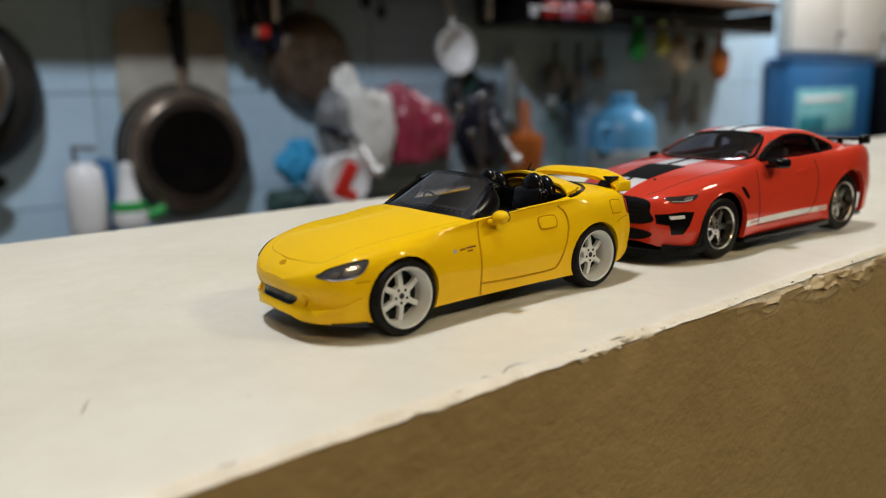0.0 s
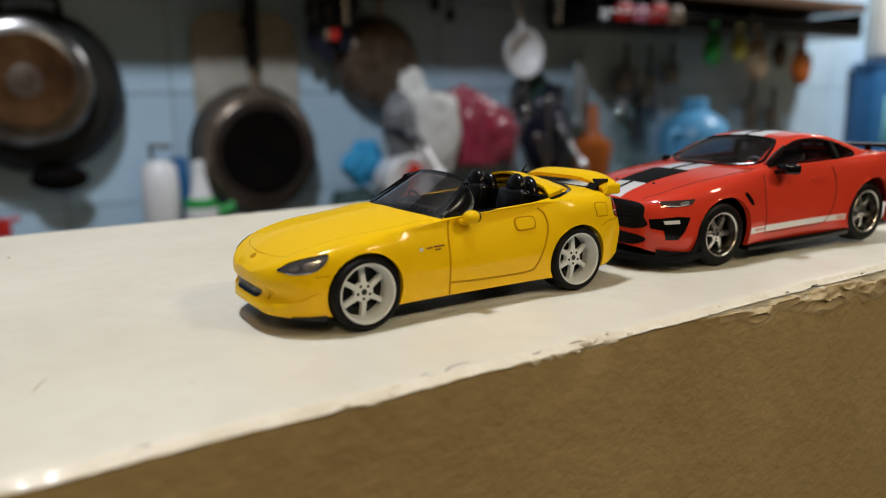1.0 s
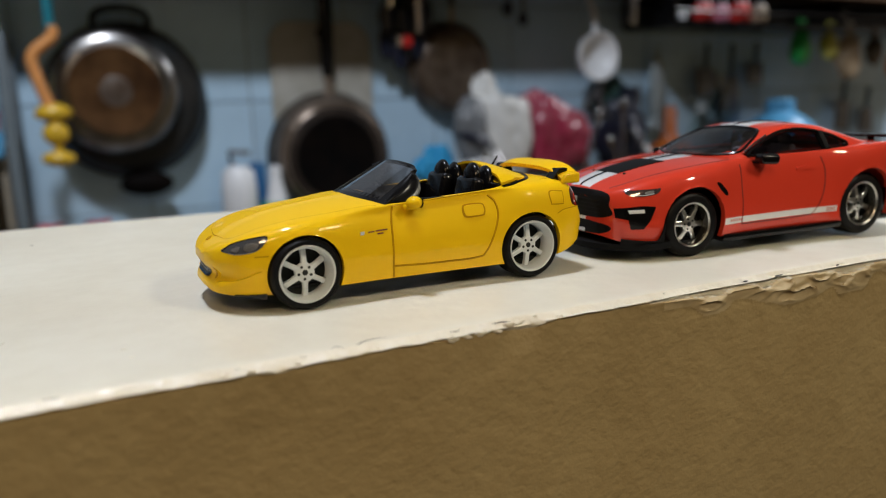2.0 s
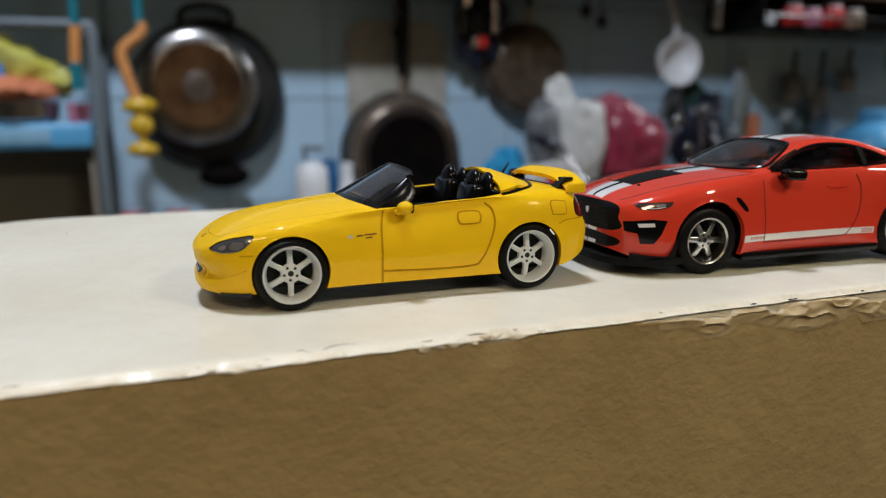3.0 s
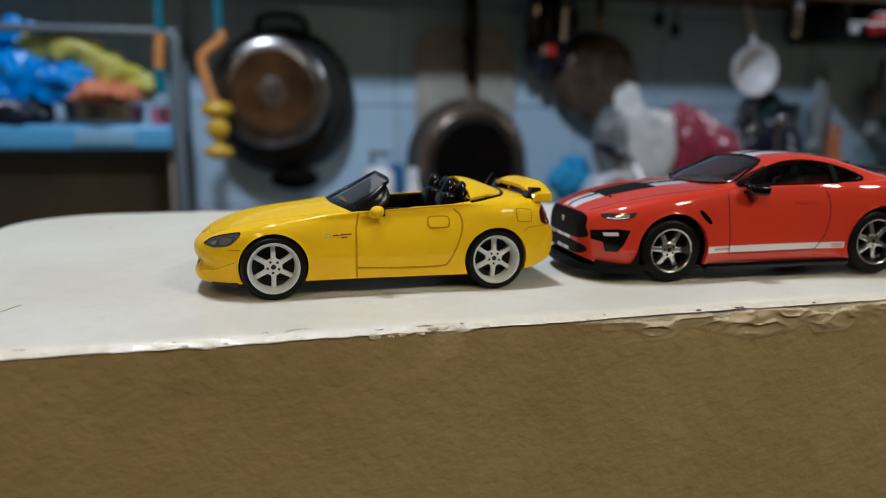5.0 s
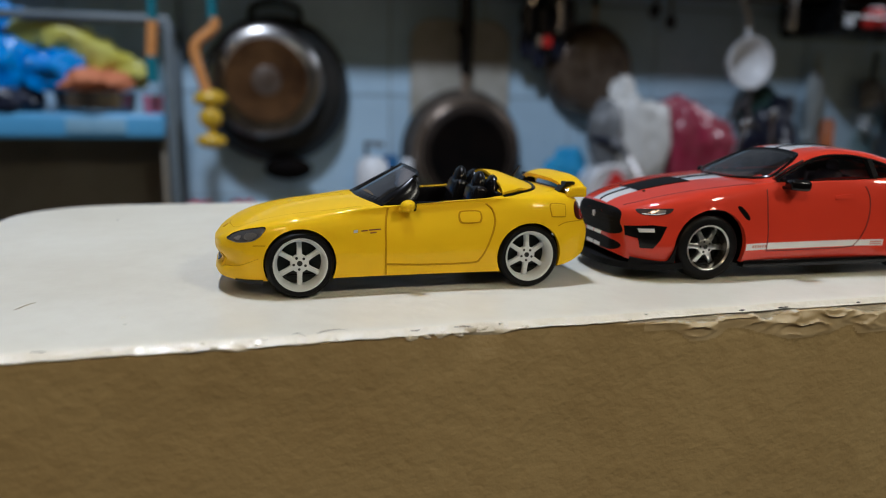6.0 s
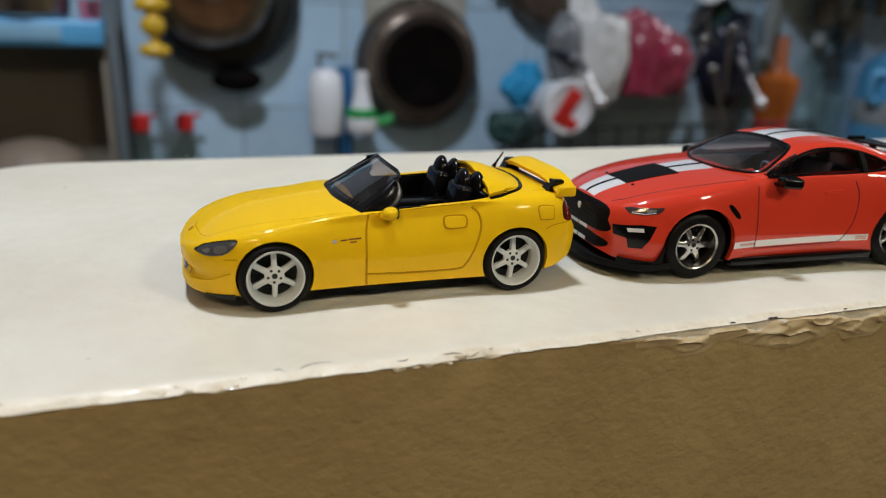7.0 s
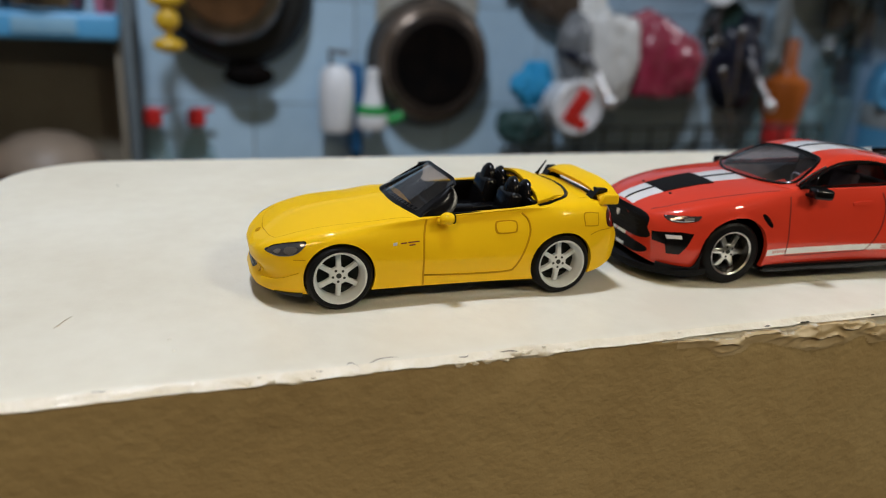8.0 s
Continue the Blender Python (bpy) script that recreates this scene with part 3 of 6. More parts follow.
def sheet(fn, s0, s1, t0, t1, ns, nt, thick):
    """A curved slab: fn(s, t) gives its upper face, thick its depth below it."""
    at = lambda i, j: fn(s0 + (s1 - s0) * i / ns, t0 + (t1 - t0) * j / nt)
    bm = bmesh.new()
    top, low = [], []
    for i in range(ns + 1):
        top.append([]), low.append([])
        for j in range(nt + 1):
            p = at(i, j)
            across = at(min(i + 1, ns), j) - at(max(i - 1, 0), j)
            along = at(i, min(j + 1, nt)) - at(i, max(j - 1, 0))
            n = across.cross(along).normalized()
            if n.z < 0 or (abs(n.z) < 0.15 and n.y * p.y < 0):
                n = -n
            top[i].append(bm.verts.new(p)), low[i].append(bm.verts.new(p - n * thick))
    for i in range(ns):
        for j in range(nt):
            bm.faces.new((top[i][j], top[i + 1][j], top[i + 1][j + 1], top[i][j + 1]))
            bm.faces.new((low[i][j], low[i][j + 1], low[i + 1][j + 1], low[i + 1][j]))
    for i in range(ns):
        for j in (0, nt):
            bm.faces.new((top[i][j], top[i + 1][j], low[i + 1][j], low[i][j]))
    for j in range(nt):
        for i in (0, ns):
            bm.faces.new((top[i][j], top[i][j + 1], low[i][j + 1], low[i][j]))
    return to_metres(bm)


def skin_of(bm):
    return BVHTree.FromBMesh(bm)


def wheel_parts(car, x, y, z, r, rim_r, width, m_rim, m_hub, side, spin, dish=1.1, spoke_w=1.0, deep=0.0, steer=0.0, lip=0.92, m_dish=None):
    """A road wheel with its tyre, deep rim, six spokes, hub and brake disc; side -1 faces the near side."""
    wheel = new("wheel")
    wheel.parent = car
    s = side
    at = pose(x * MM, y * MM, z * MM, 0, 0, steer)
    w = width
    tyre = [(rim_r, 0.25), (rim_r + 0.12, 0.0), (rim_r + (r - rim_r) * 0.55, -0.05), (r - 0.22, 0.22), (r, 0.6), (r, w - 0.6), (r - 0.22, w - 0.2), (rim_r, w), (rim_r * 0.9, w)]
    bm = to_metres(lathe_bm([(a, -s * h) for a, h in tyre], 56, "y"))
    part("tyre", moved(bm, at), M_TYRE, wheel)
    rim = [(rim_r + 0.04, 0.4), (rim_r + 0.05, 0.05), (rim_r - 0.02, -0.04), (rim_r - 0.12, -0.02), (rim_r - 0.22, 0.08), (rim_r - 0.30, 0.2)]
    bm = to_metres(lathe_bm([(a, -s * h) for a, h in rim], 56, "y"))
    part("rim", moved(bm, at), m_rim, wheel)
    barrel = [(rim_r - 0.30, 0.2), (rim_r - 0.42, dish * 0.35), (rim_r - 0.72, dish * 0.8), (rim_r - lip, dish), (rim_r - lip - 0.02, w - 0.3)]
    bm = to_metres(lathe_bm([(a, -s * h) for a, h in barrel], 56, "y"))
    part("rim_barrel", moved(bm, at), m_dish or m_rim, wheel)
    bm = to_metres(lathe_bm([(0, -s * (dish + 1.0)), (rim_r - 0.5, -s * (dish + 1.0)), (rim_r - 0.5, -s * (dish + 1.4))], 32, "y"))
    part("brake_disc", moved(bm, at), M_GREY_DARK, wheel)
    for k in range(6):
        bm = bmesh.new()
        r0, r1 = 0.55, rim_r - lip + 0.06
        prof = [(r0, spoke_w * 0.5, 0.72), (r0 + 0.75, spoke_w * 0.5, 0.68), (r1 * 0.62, spoke_w * 0.42, 0.78), (r1 * 0.9, spoke_w * 0.46, 1.0), (r1, spoke_w * 0.56, 1.12)]
        top, low = [], []
        for a, hw, d in prof:
            d += deep
            top.append([bm.verts.new((a, -s * (d + 0.06), -hw)), bm.verts.new((a, -s * d, -hw * 0.8)), bm.verts.new((a, -s * d, hw * 0.8)), bm.verts.new((a, -s * (d + 0.06), hw))])
            low.append([bm.verts.new((a, -s * (d + 0.75), -hw)), bm.verts.new((a, -s * (d + 0.75), hw))])
        for i in range(len(prof) - 1):
            for j in range(3):
                bm.faces.new((top[i][j], top[i][j + 1], top[i + 1][j + 1], top[i + 1][j]))
            bm.faces.new((top[i][0], top[i + 1][0], low[i + 1][0], low[i][0]))
            bm.faces.new((top[i][3], top[i + 1][3], low[i + 1][1], low[i][1]))
        bmesh.ops.transform(bm, matrix=Matrix.Rotation(radians(spin + 60 * k), 4, "Y"), verts=bm.verts)
        part("spoke", moved(to_metres(bm), at), m_rim, wheel)
    bm = to_metres(lathe_bm([(0, -s * (0.62 + deep)), (1.28, -s * (0.62 + deep)), (1.42, -s * (0.7 + deep)), (1.42, -s * (1.4 + deep))], 28, "y"))
    part("hub", moved(bm, at), m_rim, wheel)
    bm = to_metres(lathe_bm([(0, -s * (0.52 + deep)), (0.36, -s * (0.52 + deep)), (0.43, -s * (0.58 + deep)), (0.43, -s * (0.68 + deep))], 16, "y"))
    part("centre_cap", moved(bm, at), m_hub, wheel)
    for k in range(5):
        a = radians(spin + 30 + 72 * k)
        bm = to_metres(lathe_bm([(0, -s * (0.58 + deep)), (0.21, -s * (0.58 + deep)), (0.24, -s * (0.66 + deep))], 10, "y"))
        part("wheel_nut", moved(bm, at @ Matrix.Translation((0.95 * MM * math.cos(a), 0, 0.95 * MM * math.sin(a)))), m_hub, wheel)
    return wheel


M_GREY_DARK = material("dark_grey_metal", (0.02, 0.024, 0.022), 0.6, spec=0.2)
M_SMOKED = thin_glass("smoked_clear_plastic", (0.34, 0.32, 0.36), 0.7, 0.06)
M_SCREEN = thin_glass("lightly_smoked_screen", (0.80, 0.77, 0.82), 0.8, 0.16)
M_TRIM = material("dark_grey_interior", (0.34, 0.33, 0.36), 0.5, vary=(0.44, 0.43, 0.45), scale=300)
M_LINING = material("dark_roof_lining", (0.014, 0.014, 0.015), 0.6, vary=(0.022, 0.022, 0.022), scale=300)
M_CLEAR = thin_glass("clear_plastic", (0.70, 0.66, 0.65), 0.7, 0.15)
# Darkened yellow: shade painted into seams, handle, flap and duct recesses; also the emblem
M_SEAM_Y = material("shaded_yellow_seam", (0.46, 0.235, 0.0), 0.55, spec=0.05)
M_SEAM_R = material("red_panel_seam", (0.12, 0.006, 0.004), 0.6)
M_HUBDARK = material("dark_wheel_nut", (0.03, 0.032, 0.03), 0.4, 0.5)
M_LAMP_R = material("red_tail_lens", (0.06, 0.006, 0.004), 0.12, coat=1.0)
M_LAMP_DARK = material("smoked_headlight_bowl", (0.085, 0.087, 0.095), 0.16, 0.3, coat=1.0)
M_PROJECTOR = material("dim_headlight_chrome", (0.74, 0.75, 0.78), 0.18, 0.9, coat=1.0)
M_PRINT = material("dark_red_print", (0.13, 0.02, 0.008), 0.5)
M_STRIPE = material("white_stripe_print", (0.74, 0.75, 0.77), 0.25, coat=1.0)
M_RIM_S = material("dark_chrome_wheel", (0.66, 0.65, 0.63), 0.28, 1.0)
M_DISH = material("dark_wheel_dish", (0.10, 0.095, 0.085), 0.25, 0.9)
M_SILVER = material("silver_print", (0.72, 0.72, 0.74), 0.3, 0.5)

M_FRAME = material("black_screen_frame", (0.005, 0.005, 0.006), 0.22, spec=0.2)

# ---- the yellow roadster ----
YC = {
    "zb": smooth_curve([(-12.7, 3.5), (-12, 2.95), (-10, 2.75), (-6, 2.7), (6, 2.85), (31, 2.75), (43, 3.4), (47.7, 5.0), (49.3, 6.8)]),
    "hw": smooth_curve([(-12.75, 3.6), (-12.4, 5.7), (-11.6, 8.0), (-10, 10.2), (-8, 11.8), (-5.8, 12.7), (0, 13.6), (6, 13.3), (14, 13.05), (24, 13.0), (31, 13.2), (37.5, 13.9), (43, 13.5), (46.5, 12.6), (48.6, 11.2), (49.3, 9.6)]),
    "zw": smooth_curve([(-12.7, 6.6), (-9, 6.8), (-5, 8.2), (0, 9.2), (8, 8.3), (20, 8.0), (30, 8.4), (37.5, 9.6), (44, 8.8), (49.3, 8.6)]),
    "zs": smooth_curve([(-12.7, 7.9), (-12, 8.6), (-10, 9.7), (-6, 11.0), (0, 12.0), (5, 12.15), (10, 12.5), (14, 13.05), (24, 13.8), (30, 14.1), (37, 14.2), (43, 14.1), (46.3, 13.5), (47.6, 12.0), (48.3, 10.6), (49.3, 9.8)]),
    "zt": smooth_curve([(-12.7, 8.1), (-12, 8.8), (-10, 10.1), (-6, 11.75), (0, 12.9), (6, 13.5), (11, 14.0), (14, 14.0), (24, 14.4), (30, 14.7), (34, 15.2), (38, 15.7), (43, 15.6), (46.4, 15.0), (47.3, 13.6), (48.0, 11.2), (49.3, 10.2)]),
    "zc": smooth_curve([(-12.7, 8.3), (-12.1, 9.0), (-11, 9.7), (-9, 10.9), (-7, 11.8), (-2.7, 13.1), (4, 14.2), (10.6, 14.9), (13, 15.1), (30, 15.3), (33.2, 17.3), (35, 17.4), (39, 16.6), (43, 15.9), (46.6, 15.3), (47.4, 13.6), (48.1, 11.2), (49.3, 10.3)]),
    "ht": smooth_curve([(-12.7, 2.8), (-9, 6.5), (-4, 8.8), (4, 9.8), (10, 10.7), (33.4, 10.7), (38, 9.6), (47, 8.6), (49.3, 6.0)]),
}


def yellow_section(x):
    c = {k: f(x) for k, f in YC.items()}
    hs = c["hw"] - 0.9 - 0.6 * max(0.0, min(1.0, (x - 10) / 6)) * max(0.0, min(1.0, (36 - x) / 6))
    return [(c["hw"] - 0.5, c["zb"]), (c["hw"], c["zw"]), (hs, c["zs"]), (c["ht"], c["zt"]), (0, c["zc"])]


def yellow_nose(v):
    """Draws the bumper in above the chin, so that nose and lip stand proud."""
    front = max(0.0, min(1.0, (-8.5 - v.co.x) / 3.5))
    v.co.x += 0.8 * front * math.exp(-((v.co.z - 5.5) / 0.9) ** 2) - 0.05 * front * math.exp(-((v.co.z - 3.7) / 0.7) ** 2)
    v.co.y *= 1 - 0.035 * front * math.exp(-((v.co.z - 5.9) / 0.8) ** 2)


def build_yellow_car():
    car = thing("toy_car", pose(0.0, 0.0128, 0, 0, 0, -0.3), "glossy yellow die-cast open roadster with white wheels on the wall top", "toy car", "toy cars on the wall")
    xs = stations(-12.75, 49.3, 0.6, [(-12.8, -11, 0.2), (-6.2, -3, 0.3), (3, 6.2, 0.3), (31.5, 34.5, 0.3), (40, 43.5, 0.3), (45.5, 49.3, 0.25)])
    xs = sorted(set([round(v, 4) for v in xs] + [12.9, 33.3]))
    per = (7, 7, 6, 9)
    row = per[0] + per[1] + per[2]
    whole = skin_of(loft_body(yellow_section, xs, per, [(0, 5.3, 5.55), (37.5, 5.3, 5.55)], None, yellow_nose))
    bm = loft_body(yellow_section, xs, per, [(0, 5.3, 5.55), (37.5, 5.3, 5.55)], (12.9, 33.3, row), yellow_nose)
    part("body", to_metres(bm), M_YELLOW, car)

    # chassis and floor
    bm = box_bm(-8.0, 43.2, -10.6, 10.6, 2.75, 3.4, 0.2)
    part("chassis", to_metres(bm), M_BLACK, car, "black plastic base plate")
    for x0, x1 in ((-8.6, -6.2), (6.2, 31.2), (43.7, 45.0)):
        part("inner_block", to_metres(box_bm(x0, x1, -10.2, 10.2, 3.6, 7.4, 0.3)), M_BLACK, car)
    part("inner_block", to_metres(box_bm(-6.4, 43.8, -8.2, 8.2, 3.1, 9.2, 0.3)), M_BLACK, car)
    for s in (-1, 1):
        def lip(u, t, s=s):
            x = -9.6 + 4.0 * u
            low = 2.8 - 0.62 * u
            return Vector((x, s * (YC["hw"](x) - 0.75 + 0.15 * t), low + (2.95 - low) * t))
        part("front_lip", sheet(lip, 0, 1, 0, 1, 16, 3, 0.35), M_BLACK, car, "black chin spoiler")

    for x in (0, 37.5):
        wheel_parts(car, x, -13.55, 5.25, 5.25, 4.15, 4.8, M_WHITE_RIM, M_HUBDARK, -1, 92 if x else 90, 2.0, 0.84, 0.75, 0 if x else 1.5, 0.66)
        wheel_parts(car, x, 13.55, 5.25, 5.25, 4.15, 4.8, M_WHITE_RIM, M_HUBDARK, 1, 75, 1.2, 0.86, 0.0, 0 if x else 1.5)

    for x in (0, 37.5):
        for s in (-1, 1):
            part("wheel_well", to_metres(box_bm(x - 5.7, x + 5.7, min(s * 8.0, s * 8.5), max(s * 8.0, s * 8.5), 3.2, 10.4, 0.2)), M_BLACK, car)
    # seams: thin strips, mostly in darkened yellow for the shade in the grooves
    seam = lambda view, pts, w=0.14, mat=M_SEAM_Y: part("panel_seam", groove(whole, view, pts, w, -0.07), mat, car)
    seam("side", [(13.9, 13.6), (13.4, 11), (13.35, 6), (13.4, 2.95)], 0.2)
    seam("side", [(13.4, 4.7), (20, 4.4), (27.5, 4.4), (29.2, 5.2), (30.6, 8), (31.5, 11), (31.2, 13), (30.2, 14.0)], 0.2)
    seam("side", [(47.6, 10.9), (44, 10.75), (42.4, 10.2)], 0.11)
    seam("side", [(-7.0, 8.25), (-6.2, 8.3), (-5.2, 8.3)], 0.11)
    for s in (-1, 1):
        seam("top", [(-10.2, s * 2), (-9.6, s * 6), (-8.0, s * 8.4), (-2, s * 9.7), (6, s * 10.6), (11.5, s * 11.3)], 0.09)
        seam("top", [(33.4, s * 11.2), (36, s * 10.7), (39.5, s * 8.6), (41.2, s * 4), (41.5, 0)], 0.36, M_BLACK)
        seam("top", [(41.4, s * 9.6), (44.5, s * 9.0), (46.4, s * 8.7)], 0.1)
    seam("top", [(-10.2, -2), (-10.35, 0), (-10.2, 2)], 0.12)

    # raised fairing behind the seats
    cover = [(33.35, 0), (33.4, -6), (33.45, -10.7), (35.9, -10.3), (39.2, -8.3), (40.8, -4), (41.1, 0), (40.8, 4), (39.2, 8.3), (35.9, 10.3), (33.45, 10.7), (33.4, 6)]
    bm = laid_on(whole, "top", cover, 0.0, 0.7, False, 0.4)
    for v in bm.verts:
        x, y = v.co.x / MM, v.co.y / MM
        rim = min(1.0, max(0.0, (41.2 - 0.062 * abs(y) ** 1.75 - x) / 2.0), max(0.0, (11.0 - abs(y)) / 1.6))
        v.co.z += (0.12 + 1.15 * rim ** 0.7 * max(0.0, 1 - (x - 33.4) / 9.5)) * MM
    part("rear_fairing", bm, M_YELLOW, car, "raised yellow fairing behind the seats")
    # fittings on the sides
    for view in ("side", "far"):
        # The darkened yellow under grip and flap paints the shaded gap around them
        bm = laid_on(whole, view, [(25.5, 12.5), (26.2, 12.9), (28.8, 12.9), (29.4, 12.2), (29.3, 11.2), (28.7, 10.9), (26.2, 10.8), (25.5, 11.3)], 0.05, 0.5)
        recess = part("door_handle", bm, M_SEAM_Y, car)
        bm = laid_on(whole, view, [(25.75, 12.3), (26.3, 12.65), (28.7, 12.65), (29.1, 12.1), (29.0, 11.4), (28.6, 11.1), (26.3, 11.05), (25.8, 11.5)], 0.16, 0.5)
        part("handle_grip", bm, M_YELLOW, recess)
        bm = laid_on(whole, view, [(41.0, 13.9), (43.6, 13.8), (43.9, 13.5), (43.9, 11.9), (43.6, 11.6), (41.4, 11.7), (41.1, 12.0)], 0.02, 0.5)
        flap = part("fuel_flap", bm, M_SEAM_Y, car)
        bm = laid_on(whole, view, [(41.2, 13.72), (43.5, 13.62), (43.72, 13.4), (43.72, 12.0), (43.5, 11.78), (41.5, 11.87), (41.28, 12.1)], 0.07, 0.5)
        part("flap_panel", bm, M_YELLOW, flap)
        # headlight: bowl, projector, cover outline
        bm = laid_on(whole, view, [(-10.8, 9.0), (-9.64, 9.85), (-7.69, 10.55), (-5.41, 10.95), (-5.0, 10.75), (-5.81, 9.8), (-7.04, 9.0), (-8.99, 8.65)], 0.05, 0.4)
        lamp = part("headlight", bm, M_LAMP_DARK, car, "smoked clear headlight")
        bm = laid_on(whole, view, [(-8.2, 9.3), (-7.9, 10.0), (-7.0, 10.2), (-6.3, 10.0), (-6.6, 9.45), (-7.5, 9.05)], 0.11, 0.25)
        part("projector", bm, M_PROJECTOR, lamp)
        bm = laid_on(whole, view, [(-9.7, 9.15), (-9.0, 9.65), (-8.6, 9.6), (-9.0, 9.0)], 0.11, 0.25)
        part("reflector", bm, M_PROJECTOR, lamp)
        part("lens_rim", groove(whole, view, [(-9.97, 8.76), (-8.99, 8.66), (-7.04, 9.0), (-5.81, 9.8), (-5.08, 10.75)], 0.05, 0.08), M_GREY, lamp)
        part("lens_shadow", groove(whole, view, [(-10.7, 9.05), (-9.64, 9.9), (-7.69, 10.6), (-5.41, 11.0), (-5.04, 10.8)], 0.11, 0.03), M_BLACK, lamp)
        # tail light
        bm = laid_on(whole, view, [(45.6, 13.3), (46.3, 14.1), (47.0, 14.0), (47.6, 12.6), (47.9, 11.2), (46.8, 11.0), (45.8, 11.6)], 0.08, 0.35)
        part("tail_light", bm, M_LAMP_R, car, "dark red tail light")
        # printed badge as bars
        bm = laid_on(whole, view, [(8.3, 10.35), (8.95, 10.4), (8.9, 9.95), (8.25, 9.9)], 0.03, 0.5, False, 0.05)
        part("badge", bm, M_SILVER, car)
        for (u0, v0, u1, v1) in ((9.5, 10.1, 10.5, 10.35), (10.7, 10.2, 12.6, 10.45), (10.9, 9.75, 11.9, 10.0)):
            bm = laid_on(whole, view, [(u0, v0), (u1, v0 + 0.06), (u1, v1), (u0, v1 - 0.06)], 0.03, 0.5, False, 0.05)
            part("printed_bar", bm, M_PRINT, car)

    # nose
    # Mouth is a flat black panel; the hole's darkness is painted on
    bm = laid_on(whole, "front", [(-4.6, 6.1), (0, 6.2), (4.6, 6.1), (4.5, 5.0), (3, 4.7), (-3, 4.7), (-4.5, 5.0)], 0.05, 0.5)
    grille = part("grille", bm, M_BLACK, car, "black panel standing for the shaded lower grille opening")
    for z in (5.2, 5.7):
        part("grille_bar", groove(whole, "front", [(-4.2, z), (0, z - 0.08), (4.2, z)], 0.07, 0.08), M_GREY_DARK, grille)
    for s in (-1, 1):
        bm = laid_on(whole, "front", [(s * 6.5, 6.4), (s * 7.2, 6.3), (s * 7.6, 5.4), (s * 7.2, 4.5), (s * 6.5, 4.8)], 0.15, 0.4)
        duct = part("air_duct", bm, M_YELLOW, car)
        # Slot is a laid-on panel in the darkened yellow; its shade is painted
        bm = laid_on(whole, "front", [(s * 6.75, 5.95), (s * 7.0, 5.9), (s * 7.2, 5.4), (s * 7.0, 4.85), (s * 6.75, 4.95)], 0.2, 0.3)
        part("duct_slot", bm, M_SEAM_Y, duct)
        bm = laid_on(whole, "side" if s < 0 else "far", [(-11.2, 4.5), (-9.4, 4.9), (-6.4, 6.2), (-6.6, 5.6), (-9.0, 4.2), (-11.0, 3.9)], 0.26, 0.5)
        part("canard", bm, M_YELLOW, car)
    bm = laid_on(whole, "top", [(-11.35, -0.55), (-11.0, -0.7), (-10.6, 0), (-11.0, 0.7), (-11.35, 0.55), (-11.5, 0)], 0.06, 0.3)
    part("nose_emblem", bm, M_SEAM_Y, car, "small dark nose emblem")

    # windscreen: black frame with a clear pane
    def screen(s, t):
        """s across -1..1, t from the scuttle up 0..1."""
        x = 9.6 + 2.9 * abs(s) ** 2.2 + t * (9.2 - 1.2 * abs(s) ** 2) - 1.7 * (max(0.0, abs(s) - 0.7) / 0.3) ** 2 * max(t, 0.0) ** 3
        y = s * (11.2 - 2.2 * t)
        z = 14.7 - 0.9 * abs(s) ** 2.4 + t * (4.6 + 0.25 * (1 - abs(s) ** 3))
        return Vector((x, y, z))
    windscreen = part("windscreen", sheet(screen, -0.965, 0.965, 0.1, 0.975, 24, 8, 0.12), M_CLEAR, car, "clear windscreen in a black frame")
    part("frame_top", sheet(screen, -0.98, 0.98, 0.96, 1.02, 24, 2, 0.3), M_FRAME, windscreen)
    part("frame_bottom", sheet(screen, -1.0, 1.0, -0.06, 0.17, 24, 3, 0.3), M_FRAME, windscreen)
    for s in (-1, 1):
        part("pillar", sheet(screen, s * 0.89, s * 1.03, -0.04, 1.02, 4, 10, 0.5), M_FRAME, windscreen)
    for s in (-1, 1):
        def quarter(u, v, s=s):
            low = screen(s * 1.0, 0).lerp(Vector((18.0, s * 11.15, 14.2)), u)
            p = low.lerp(screen(s * 0.98, 0.97), v)
            p.x += 1.1 * u * math.sin(math.pi * v ** 0.85)
            p.y += s * 0.45 * math.sin(math.pi * v) * math.sin(math.pi * min(u + 0.15, 1.0))
            return p
        part("quarter_frame", sheet(quarter, 0, 1, 0, 1, 8, 12, 0.4), M_FRAME, windscreen)
    # dashboard, tub, seats
    part("dashboard", to_metres(box_bm(13.0, 16.8, -10.2, 10.2, 11.0, 14.6, 0.9, 3)), M_BLACK, car)
    part("cockpit_floor", to_metres(box_bm(13.0, 33.4, -10.5, 10.5, 8.6, 9.4, 0.2)), M_BLACK, car)
    for s in (-1, 1):
        part("door_trim", to_metres(box_bm(13.0, 33.2, s * 10.95 - 0.3, s * 10.95 + 0.3, 9.0, 14.35, 0.25)), M_BLACK, car)
    part("centre_console", to_metres(box_bm(16, 31, -1.5, 1.5, 9, 12.6, 0.5)), M_BLACK, car)
    part("rear_bulkhead", to_metres(box_bm(32.4, 33.6, -10.6, 10.6, 9.0, 15.6, 0.4)), M_BLACK, car)
    ring = to_metres(moved(lathe_bm([(2.35, 0), (2.2, 0.22), (2.0, 0), (2.2, -0.22)], 32, "x", closed=True), pose(0, 0, 0, 0, -25, 0)))
    part("steering_wheel", moved(ring, pose(0.0188, 0.0055, 0.0140)), M_BLACK, car)
    for s in (-1, 1):
        seat = new("seat")
        seat.parent = car
